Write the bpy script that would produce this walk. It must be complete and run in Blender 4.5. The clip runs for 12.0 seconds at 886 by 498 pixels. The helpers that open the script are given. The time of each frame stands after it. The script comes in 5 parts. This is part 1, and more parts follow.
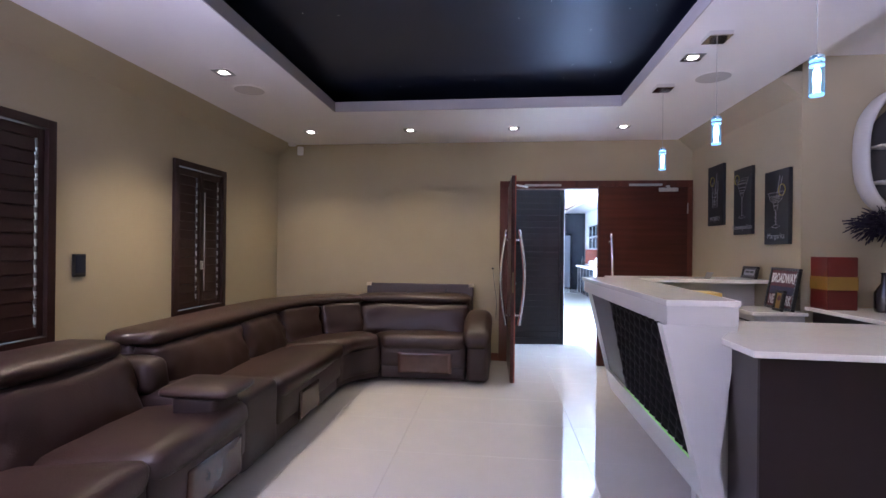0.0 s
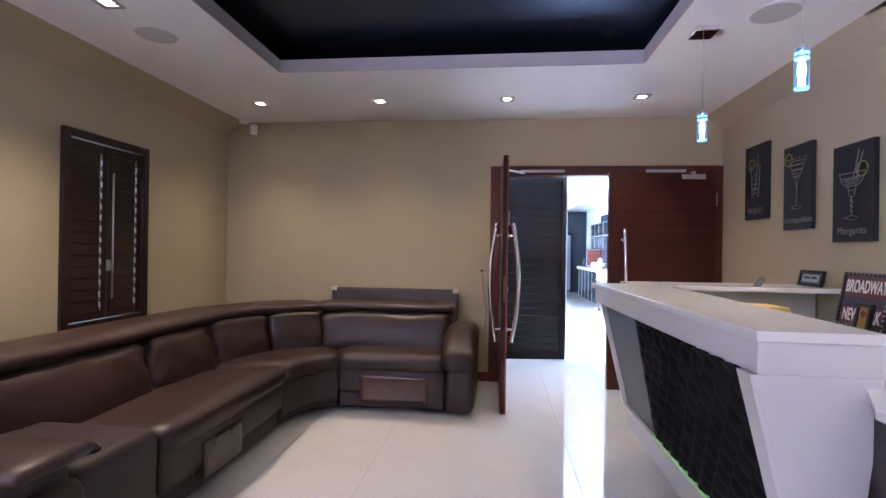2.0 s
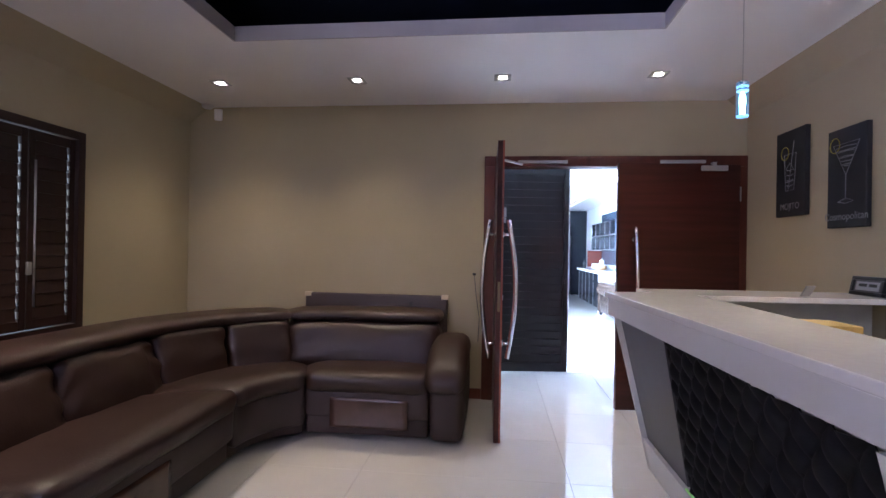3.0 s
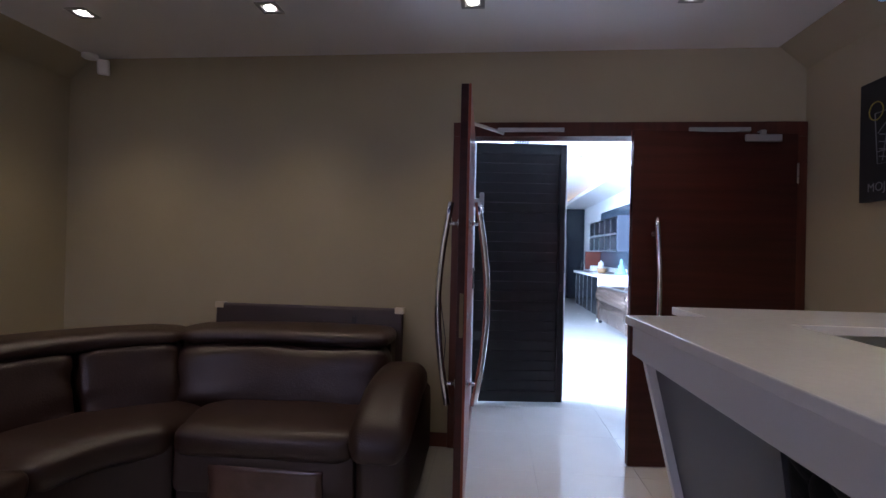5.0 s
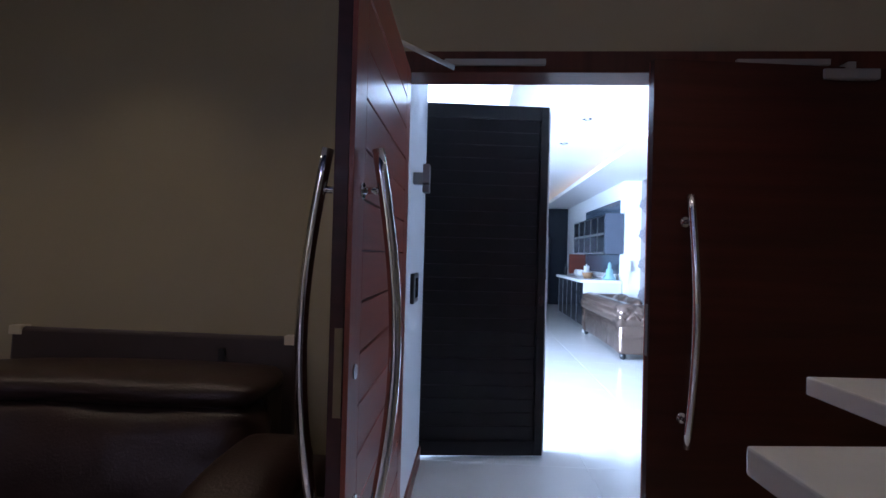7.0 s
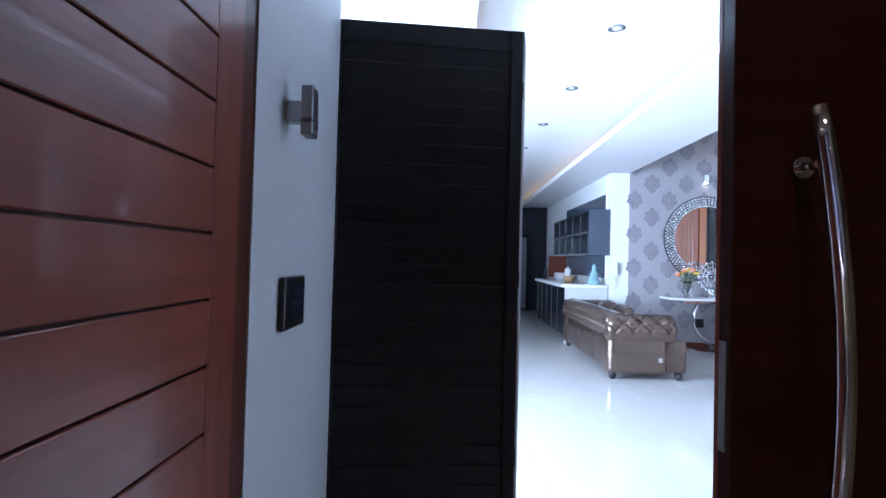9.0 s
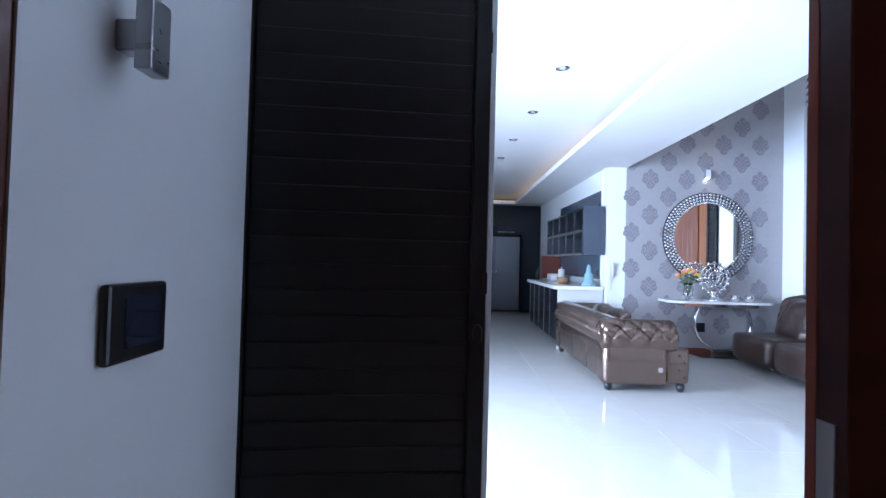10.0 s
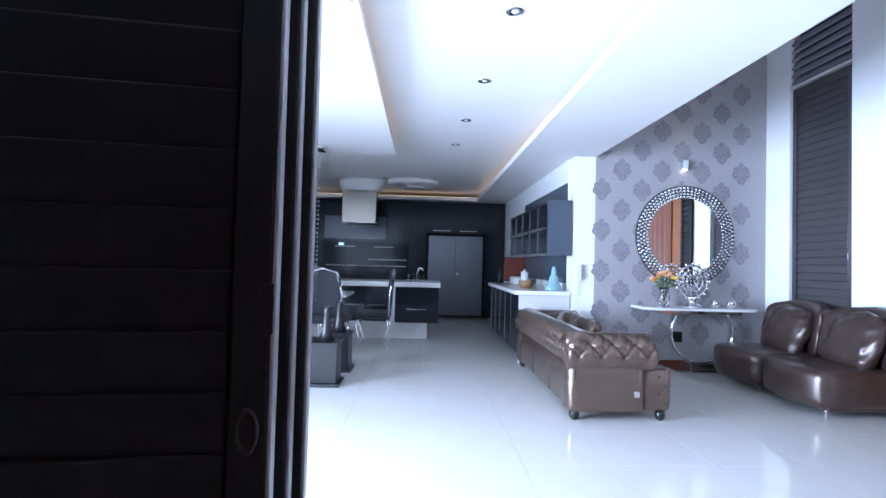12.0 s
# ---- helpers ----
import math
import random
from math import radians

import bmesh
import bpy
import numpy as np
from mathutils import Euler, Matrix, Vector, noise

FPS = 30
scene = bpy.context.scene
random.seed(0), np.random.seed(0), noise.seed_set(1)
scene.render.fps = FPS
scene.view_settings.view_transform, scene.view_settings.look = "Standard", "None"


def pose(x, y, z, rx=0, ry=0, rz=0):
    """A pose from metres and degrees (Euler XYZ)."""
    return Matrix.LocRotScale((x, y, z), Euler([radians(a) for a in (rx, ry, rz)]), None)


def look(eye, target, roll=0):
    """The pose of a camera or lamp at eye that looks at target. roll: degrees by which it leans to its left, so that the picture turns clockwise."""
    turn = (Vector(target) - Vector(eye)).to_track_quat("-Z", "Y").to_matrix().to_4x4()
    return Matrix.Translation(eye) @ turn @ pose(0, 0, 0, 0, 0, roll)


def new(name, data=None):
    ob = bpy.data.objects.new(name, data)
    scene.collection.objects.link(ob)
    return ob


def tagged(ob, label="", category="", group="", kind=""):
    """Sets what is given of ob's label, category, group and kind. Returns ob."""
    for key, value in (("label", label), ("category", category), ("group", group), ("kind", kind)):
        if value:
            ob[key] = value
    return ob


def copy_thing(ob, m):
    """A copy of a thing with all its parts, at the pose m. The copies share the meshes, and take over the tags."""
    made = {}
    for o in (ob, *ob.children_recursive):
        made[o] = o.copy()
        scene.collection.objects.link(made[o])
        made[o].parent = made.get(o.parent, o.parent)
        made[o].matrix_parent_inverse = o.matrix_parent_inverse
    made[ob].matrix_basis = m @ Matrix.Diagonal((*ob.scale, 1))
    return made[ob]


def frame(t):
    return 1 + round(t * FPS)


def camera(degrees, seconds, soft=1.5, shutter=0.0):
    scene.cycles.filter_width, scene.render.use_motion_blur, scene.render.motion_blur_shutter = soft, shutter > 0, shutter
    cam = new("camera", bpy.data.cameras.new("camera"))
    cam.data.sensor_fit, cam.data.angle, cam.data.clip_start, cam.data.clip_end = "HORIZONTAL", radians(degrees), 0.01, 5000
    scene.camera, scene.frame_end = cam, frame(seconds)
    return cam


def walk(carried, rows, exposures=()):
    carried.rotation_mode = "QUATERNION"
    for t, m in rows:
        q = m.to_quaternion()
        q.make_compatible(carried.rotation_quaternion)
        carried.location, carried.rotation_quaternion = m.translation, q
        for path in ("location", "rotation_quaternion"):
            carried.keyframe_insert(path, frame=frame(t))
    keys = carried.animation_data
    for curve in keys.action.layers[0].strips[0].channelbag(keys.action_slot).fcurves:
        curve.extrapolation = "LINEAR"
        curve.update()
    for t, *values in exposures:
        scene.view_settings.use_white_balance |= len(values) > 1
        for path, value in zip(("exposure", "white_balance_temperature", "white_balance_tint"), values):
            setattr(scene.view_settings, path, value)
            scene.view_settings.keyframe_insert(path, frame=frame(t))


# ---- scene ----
cam = camera(85.0, 12.0)
PATH = [
    (0, (0.312, 0.922, 1.31), (0.088, 2.909, 1.311), 0.6),
    (0.5, (0.316, 1.121, 1.303), (0.094, 3.108, 1.306), 0.6),
    (1, (0.326, 1.343, 1.293), (0.107, 3.331, 1.293), 0.7),
    (1.5, (0.372, 1.611, 1.298), (0.152, 3.599, 1.302), 0.8),
    (2, (0.398, 1.88, 1.29), (0.179, 3.868, 1.293), 0.9),
    (2.5, (0.397, 2.139, 1.311), (0.182, 4.127, 1.313), 0.9),
    (3, (0.43, 2.431, 1.297), (0.219, 4.42, 1.301), 1.0),
    (5, (0.591, 3.515, 1.279), (0.395, 5.506, 1.288), 1.3),
    (5.5, (0.617, 3.776, 1.283), (0.432, 5.768, 1.297), 1.5),
    (6, (0.661, 4.05, 1.264), (0.502, 6.044, 1.279), 1.5),
    (6.5, (0.728, 4.339, 1.271), (0.582, 6.334, 1.292), 1.5),
    (7, (0.762, 4.629, 1.26), (0.635, 6.624, 1.284), 1.5),
    (9, (0.939, 5.653, 1.227), (0.896, 7.652, 1.269), 1.5),
    (9.5, (1.037, 5.874, 1.244), (0.999, 7.873, 1.286), 1.6),
    (10, (1.095, 6.111, 1.227), (1.066, 8.111, 1.271), 1.5),
    (10.5, (1.15, 6.329, 1.229), (1.141, 8.328, 1.275), 1.4),
    (11, (1.243, 6.59, 1.229), (1.261, 8.589, 1.279), 1.6),
    (11.5, (1.323, 6.788, 1.216), (1.361, 8.787, 1.268), 1.6),
    (12, (1.422, 7.029, 1.223), (1.508, 9.026, 1.279), 1.5),
]
# seconds, stops, kelvin and tint of the white balance
EXPOSURES = [(0, 1.08, 5950, 16), (0.5, 1.18, 5950, 16), (1.0, 1.33, 5950, 16), (1.5, 1.33, 5950, 16), (2.0, 1.25, 5950, 16), (2.5, 1.0, 5950, 16), (3.2, 0.76, 5950, 16),
             (5, -0.18, 5850, 16), (5.5, -0.42, 5800, 15), (6.5, -0.88, 5750, 15), (7.2, -1.02, 5800, 15), (8.8, -1.40, 6050, 15), (9.5, -1.44, 6200, 16), (10.5, -1.44, 6250, 16), (12, -1.44, 6300, 17)]
walk(cam, [(t, look(eye, target, roll)) for t, eye, target, roll in PATH], EXPOSURES)


# ---- light ----
world = bpy.data.worlds.new("sky")
scene.world = world
world.use_nodes = True
wn = world.node_tree
sky = wn.nodes.new("ShaderNodeTexSky")
sky.sky_type, sky.sun_disc = "NISHITA", False
sky.sun_elevation, sky.sun_rotation = radians(48), radians(250)
wn.links.new(sky.outputs[0], wn.nodes["Background"].inputs[0])
wn.nodes["Background"].inputs[1].default_value = 0.15


def lamp(name, kind, place, power, colour, **settings):
    data = bpy.data.lights.new(name, kind)
    data.energy, data.color = power, colour
    if kind == "AREA":
        data.shape, data.size, data.size_y = "RECTANGLE", settings["size"][0], settings["size"][1]
        data.spread = radians(settings.get("spread", 180))
    if kind == "SPOT":
        data.spot_size, data.spot_blend, data.shadow_soft_size = radians(settings["angle"]), 1.0, 0.11
    if kind == "POINT":
        data.shadow_soft_size = settings["radius"]
    ob = new(name, data)
    ob.matrix_world = place
    return ob


sun = bpy.data.lights.new("sun", "SUN")
sun.energy, sun.angle, sun.color = 2.5, radians(0.5), (1.0, 0.95, 0.88)
new("sun", sun).matrix_world = look((-20, 5, 22), (0, 8, 0))

WARM, COOL, DAY = (1.0, 0.81, 0.55), (0.69, 0.68, 1.0), (0.53, 0.72, 1.0)
SPOTS_A = [(-1.74, 6.035), (-0.635, 6.035), (0.47, 6.035), (1.58, 6.035), (-1.69, 4.25), (1.57, 4.25), (-1.69, 2.3), (1.57, 2.3)]
for sx, sy in SPOTS_A:
    lamp("downlight_lamp", "SPOT", pose(sx, sy, 2.57), 38 if sy > 5 else (92 if sy > 3 else 42) if sx < 0 else 50 if sy > 3 else 22, WARM, angle=108)
PENDANTS = [(1.57, 4.82), (1.58, 3.92), (1.58, 3.02)]
# added panels stand in for daylight through the unseen glazed doors behind the walk (tipped up at the ceiling) and of
# the living room
lamp("window_light", "AREA", look((-2.38, -0.5, 1.35), (-1.48, 0.0, 3.05)), 300, COOL, size=(2.4, 1.9), spread=118)
lamp("window_light", "AREA", look((-2.5, 8.55, 1.35), (3, 8.55, 1.3)), 2250, DAY, size=(2.9, 2.3), spread=125)
# added fill high in the tall hall; the wall behind it has no window
lamp("window_light", "AREA", look((4.7, 7.1, 3.9), (4.4, 12, 1.6)), 40, DAY, size=(1.8, 1.4))

# ---- materials ----


def material(name, colour, rough=0.5, metal=0.0, vary=0.12, scale=6.0, bump=0.0, bump_scale=60.0, coat=0.0, stretch=(1, 1, 1), spec=0.5, second=None, sheen=0.0):
    m = bpy.data.materials.new(name)
    m.use_nodes = True
    nt = m.node_tree
    b = nt.nodes["Principled BSDF"]
    co = nt.nodes.new("ShaderNodeTexCoord")
    mp = nt.nodes.new("ShaderNodeMapping")
    mp.inputs["Scale"].default_value = stretch
    nt.links.new(co.outputs["Object"], mp.inputs[0])
    n1 = nt.nodes.new("ShaderNodeTexNoise")
    n1.inputs["Scale"].default_value, n1.inputs["Detail"].default_value = scale, 8
    nt.links.new(mp.outputs[0], n1.inputs["Vector"])
    n2 = nt.nodes.new("ShaderNodeTexNoise")
    n2.inputs["Scale"].default_value, n2.inputs["Detail"].default_value = scale * 0.13, 3
    nt.links.new(mp.outputs[0], n2.inputs["Vector"])
    mix = nt.nodes.new("ShaderNodeMix")
    mix.data_type = "RGBA"
    dark = [c * (1 - vary) for c in colour]
    light = second or [min(1, c * (1 + vary)) for c in colour]
    mix.inputs["A"].default_value, mix.inputs["B"].default_value = (*dark, 1), (*light, 1)
    avg = nt.nodes.new("ShaderNodeMath")
    avg.operation = "MULTIPLY_ADD"
    avg.inputs[1].default_value = 0.6
    half = nt.nodes.new("ShaderNodeMath")
    half.operation = "MULTIPLY"
    half.inputs[1].default_value = 0.4
    nt.links.new(n2.outputs["Fac"], half.inputs[0])
    nt.links.new(n1.outputs["Fac"], avg.inputs[0])
    nt.links.new(half.outputs[0], avg.inputs[2])
    ramp = nt.nodes.new("ShaderNodeMapRange")
    ramp.inputs["From Min"].default_value, ramp.inputs["From Max"].default_value = 0.3, 0.7
    nt.links.new(avg.outputs[0], ramp.inputs["Value"])
    nt.links.new(ramp.outputs[0], mix.inputs["Factor"])
    nt.links.new(mix.outputs["Result"], b.inputs["Base Color"])
    rr = nt.nodes.new("ShaderNodeMapRange")
    rr.inputs["To Min"].default_value, rr.inputs["To Max"].default_value = max(0.0, rough * 0.85), min(1, rough * 1.15)
    nt.links.new(avg.outputs[0], rr.inputs["Value"])
    nt.links.new(rr.outputs[0], b.inputs["Roughness"])
    b.inputs["Metallic"].default_value = metal
    b.inputs["Coat Weight"].default_value = coat
    b.inputs["Specular IOR Level"].default_value = spec
    b.inputs["Sheen Weight"].default_value = sheen
    if bump:
        n3 = nt.nodes.new("ShaderNodeTexNoise")
        n3.inputs["Scale"].default_value, n3.inputs["Detail"].default_value = bump_scale, 5
        nt.links.new(mp.outputs[0], n3.inputs["Vector"])
        bp = nt.nodes.new("ShaderNodeBump")
        bp.inputs["Strength"].default_value, bp.inputs["Distance"].default_value = bump, 0.004
        nt.links.new(n3.outputs["Fac"], bp.inputs["Height"])
        nt.links.new(bp.outputs[0], b.inputs["Normal"])
    return m


def glow(name, colour, power):
    m = bpy.data.materials.new(name)
    m.use_nodes = True
    b = m.node_tree.nodes["Principled BSDF"]
    b.inputs["Base Color"].default_value = (*colour, 1)
    b.inputs["Emission Color"].default_value, b.inputs["Emission Strength"].default_value = (*colour, 1), power
    return m


def glass(name, colour=(1, 1, 1), rough=0.0):
    m = bpy.data.materials.new(name)
    m.use_nodes = True
    b = m.node_tree.nodes["Principled BSDF"]
    b.inputs["Base Color"].default_value = (*colour, 1)
    b.inputs["Transmission Weight"].default_value, b.inputs["Roughness"].default_value = 1.0, rough
    return m


TAN = material("taupe_wall_paint", (0.402, 0.345, 0.231), 0.6, vary=0.04, scale=3, bump=0.12, bump_scale=120)
WHITE = material("white_wall_paint", (0.80, 0.80, 0.79), 0.55, vary=0.02, scale=3, bump=0.08, bump_scale=120)
# white wall paint greyed down: the return wall's shade is put into the colour
PALE = material("shaded_white_wall_paint", (0.60, 0.61, 0.625), 0.55, vary=0.03, scale=3, bump=0.08, bump_scale=120)
CEIL = material("white_ceiling_paint", (0.80, 0.78, 0.77), 0.7, vary=0.02, scale=2, bump=0.05, bump_scale=90)
FASCIA = material("grey_tray_paint", (0.42, 0.40, 0.40), 0.6, vary=0.04)
STRETCH = material("black_star_ceiling", (0.006, 0.007, 0.012), 0.42, vary=0.0, scale=0.2, spec=1.0)
# blue tint puts the daylight's bluish sheen into the material
STRETCH.node_tree.nodes["Principled BSDF"].inputs["Specular Tint"].default_value = (0.42, 0.58, 1.0, 1)
TILE = material("polished_porcelain", (0.585, 0.565, 0.53), 0.06, vary=0.035, scale=5, spec=0.55)
GROUT = material("tile_grout", (0.55, 0.53, 0.50), 0.8)
LEATHER = material("brown_leather", (0.031, 0.0148, 0.0124), 0.40, vary=0.25, scale=7, bump=0.4, bump_scale=120, spec=0.45)
LEATHER_D = material("dark_leather_base", (0.028, 0.0145, 0.0135), 0.5, vary=0.2, scale=7, bump=0.3, bump_scale=170)
FOIL = material("wrapped_leather_panel", (0.060, 0.030, 0.023), 0.2, vary=0.4, scale=9, bump=0.5, bump_scale=14)
SHUTTER = material("dark_stained_shutter", (0.0100, 0.0082, 0.0092), 0.46, spec=0.28, vary=0.3, scale=14, bump=0.2, bump_scale=50, stretch=(1, 0.15, 1))
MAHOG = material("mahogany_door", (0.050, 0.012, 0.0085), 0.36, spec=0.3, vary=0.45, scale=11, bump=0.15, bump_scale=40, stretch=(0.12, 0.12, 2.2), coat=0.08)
FRAMEW = material("mahogany_frame", (0.085, 0.022, 0.013), 0.34, spec=0.35, vary=0.4, scale=11, bump=0.15, bump_scale=40, stretch=(2, 2, 0.15), coat=0.2)
# lighter copies of the door mahogany: daylight on the living-room face, put into the colour
PLANK = material("daylit_mahogany_plank", (0.255, 0.062, 0.036), 0.30, spec=0.35, vary=0.35, scale=11, bump=0.15, bump_scale=40, stretch=(0.12, 0.12, 2.2), coat=0.2)
PLANK_V = material("daylit_mahogany_stile", (0.255, 0.062, 0.036), 0.30, spec=0.35, vary=0.35, scale=11, bump=0.15, bump_scale=40, stretch=(2.2, 2.2, 0.12), coat=0.2)
FRIDGE = material("dark_steel", (0.15, 0.16, 0.18), 0.34, metal=0.75, vary=0.03)
# lighter copy of the shutter stain, with the window light put into its colour
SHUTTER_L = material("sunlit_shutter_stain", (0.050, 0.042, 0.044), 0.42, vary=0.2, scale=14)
OAK = material("orange_oiled_wood", (0.27, 0.09, 0.03), 0.3, vary=0.35, scale=9, stretch=(2, 2, 0.15), coat=0.2)
OAK_D = material("red_brown_oiled_wood", (0.17, 0.048, 0.02), 0.3, vary=0.35, scale=9, stretch=(2, 2, 0.15), coat=0.2)
HOODST = material("bronzed_steel", (0.21, 0.185, 0.16), 0.26, metal=0.9, vary=0.06)
CHROME = material("chrome", (0.80, 0.80, 0.82), 0.07, metal=1.0, vary=0.03)
STEEL = material("brushed_steel", (0.36, 0.36, 0.37), 0.28, metal=1.0, vary=0.03, stretch=(0.1, 1, 3), scale=20)
ALU = material("grey_aluminium", (0.45, 0.45, 0.46), 0.4, metal=0.6, vary=0.05)
QUARTZ = material("white_quartz", (0.74, 0.72, 0.69), 0.16, vary=0.03, scale=40)
LACQ = material("white_lacquer", (0.60, 0.585, 0.565), 0.32, vary=0.03)
ESPRESSO = material("espresso_laminate", (0.020, 0.012, 0.0125), 0.30, spec=0.3, vary=0.2, scale=10, stretch=(1, 1, 0.2))
VELVET = material("black_tufted_vinyl", (0.0035, 0.0034, 0.0052), 0.7, spec=0.2, vary=0.2, bump=0.2, bump_scale=160)
GREYLAM = material("dark_grey_panel", (0.055, 0.055, 0.062), 0.4, vary=0.12)
BRONZE = material("bronze_leather", (0.155, 0.106, 0.083), 0.25, metal=0.75, vary=0.05, scale=3, bump=0.06, bump_scale=90, coat=0.15)
BRONZE_D = material("dark_bronze_leather", (0.060, 0.037, 0.030), 0.29, metal=0.4, vary=0.12, scale=6, bump=0.3, bump_scale=120, coat=0.15)
BLACK = material("black_plastic", (0.012, 0.012, 0.013), 0.3, vary=0.1)
SCREEN = material("dark_screen", (0.02, 0.024, 0.04), 0.06, vary=0.1)
PAPER = material("silver_wallpaper", (0.35, 0.325, 0.33), 0.5, vary=0.05, scale=25, bump=0.1, bump_scale=200)
DAMASK = material("damask_print", (0.23, 0.214, 0.229), 0.4, vary=0.22, scale=50)
FACET = material("bevelled_mirror_mosaic", (0.88, 0.89, 0.90), 0.2, metal=0.95, vary=0.0)
LOUVRE = material("brown_stained_louvre", (0.027, 0.0115, 0.0108), 0.38, spec=0.35, vary=0.3, scale=14, bump=0.2, bump_scale=50, stretch=(1, 0.15, 1))
MIRROR = material("mirror_silver", (0.92, 0.93, 0.93), 0.01, metal=1.0, vary=0.0)
SMOKED = material("smoked_glass_front", (0.010, 0.0115, 0.015), 0.10, spec=0.13, vary=0.1)
KITCHEN = material("charcoal_gloss", (0.011, 0.0135, 0.020), 0.17, vary=0.12, spec=0.25)
SKIRT = material("red_brown_skirting", (0.13, 0.030, 0.018), 0.35, vary=0.3, stretch=(0.2, 0.2, 2))
WALLK = material("smoke_blue_splash", (0.06, 0.085, 0.115), 0.15, vary=0.1)
MARBLE = material("white_marble", (0.74, 0.72, 0.70), 0.15, vary=0.08, scale=3)
PORC = material("turquoise_glazed_ceramic", (0.21, 0.36, 0.38), 0.2, vary=0.15)
CLEAR = glass("clear_glass")
SLEEVE = glass("acrylic_sleeve", (0.80, 0.92, 1.0))
SLEEVE.node_tree.nodes["Principled BSDF"].inputs["IOR"].default_value = 1.03
# weak emission imitates the core's light caught in the clear sleeve
SLEEVE.node_tree.nodes["Principled BSDF"].inputs["Emission Color"].default_value = (0.22, 0.60, 1.0, 1)
SLEEVE.node_tree.nodes["Principled BSDF"].inputs["Emission Strength"].default_value = 0.07
VELVET_G = material("grey_velvet", (0.018, 0.0175, 0.023), 0.8, vary=0.25, scale=30, sheen=0.12)
VENT = material("lilac_grey_slat", (0.24, 0.23, 0.26), 0.4, vary=0.06)
BLUEGREY = material("blue_grey_lift_door", (0.085, 0.105, 0.125), 0.25, vary=0.06)
BRASS = material("aged_brass", (0.20, 0.15, 0.085), 0.35, metal=0.8)
LED = glow("downlight_led", (1.0, 0.93, 0.82), 40)
ICE = glow("ice_blue_led", (0.30, 0.66, 1.0), 8)
# glass bands are no lamps; their glow imitates light from the core
ICE_DIM = glow("blue_lit_glass", (0.30, 0.62, 1.0), 0.8)
LED_OFF = material("frosted_lamp_face", (0.75, 0.76, 0.78), 0.3)
INK = material("white_print", (0.75, 0.73, 0.72), 0.5)
LIME = glow("green_led_strip", (0.45, 0.9, 0.3), 0.07)
COVE = glow("warm_cove_led", (1.0, 0.70, 0.36), 3.5)
RED = material("red_card", (0.12, 0.012, 0.010), 0.4, vary=0.1)
YELLOW = material("yellow_card", (0.27, 0.16, 0.03), 0.4, vary=0.1)
CARD = material("grey_card", (0.30, 0.30, 0.33), 0.5)
CANVAS = material("black_canvas", (0.013, 0.014, 0.018), 0.6, vary=0.2, scale=30)
CHALK = material("chalk_print", (0.22, 0.225, 0.24), 0.6, vary=0.2, scale=60)
BRICKRED = material("dark_red_print", (0.11, 0.025, 0.03), 0.4, vary=0.4, scale=40)
BOARD = material("brown_board", (0.052, 0.036, 0.036), 0.42, vary=0.15)
FEATHER = material("purple_feather", (0.018, 0.012, 0.03), 0.8, vary=0.4)
CREAM = material("cream_plastic", (0.70, 0.62, 0.48), 0.4)

# ---- mesh helpers ----


def box(x0, y0, z0, x1, y1, z1, bev=0.0, seg=2, bm=None):
    out = bm or bmesh.new()
    t = bmesh.new()
    bmesh.ops.create_cube(t, size=1, matrix=Matrix.Translation(((x0 + x1) / 2, (y0 + y1) / 2, (z0 + z1) / 2)) @ Matrix.Diagonal((abs(x1 - x0), abs(y1 - y0), abs(z1 - z0), 1)))
    if bev:
        bmesh.ops.bevel(t, geom=t.edges[:], offset=bev, segments=seg, affect="EDGES", profile=0.5)
    return merge(out, t)


def merge(out, t, m=None):
    ids = [out.verts.new(m @ v.co if m else v.co) for v in t.verts]
    t.verts.index_update()
    for f in t.faces:
        g = out.faces.new([ids[v.index] for v in f.verts])
        g.smooth = f.smooth
    t.free()
    return out


def moved(bm, m):
    bmesh.ops.transform(bm, matrix=m, verts=bm.verts[:])
    return bm


def prism(points, z0, z1, bev=0.0, bm=None):
    """An upright slab over a plan of points."""
    t = bmesh.new()
    low = [t.verts.new((x, y, z0)) for x, y in points]
    f = t.faces.new(low)
    r = bmesh.ops.extrude_face_region(t, geom=[f])
    bmesh.ops.translate(t, vec=(0, 0, z1 - z0), verts=[v for v in r["geom"] if isinstance(v, bmesh.types.BMVert)])
    bmesh.ops.recalc_face_normals(t, faces=t.faces[:])
    if bev:
        bmesh.ops.bevel(t, geom=t.edges[:], offset=bev, segments=2, affect="EDGES", profile=0.5)
    return merge(bm or bmesh.new(), t)


def rod(a, b, r, seg=14, bm=None, r2=None):
    a, b = Vector(a), Vector(b)
    t = bmesh.new()
    m = Matrix.Translation((a + b) / 2) @ (b - a).to_track_quat("Z", "Y").to_matrix().to_4x4()
    bmesh.ops.create_cone(t, cap_ends=True, segments=seg, radius1=r, radius2=r if r2 is None else r2, depth=(b - a).length, matrix=m)
    for f in t.faces:
        f.smooth = len(f.verts) == 4
    return merge(bm or bmesh.new(), t)


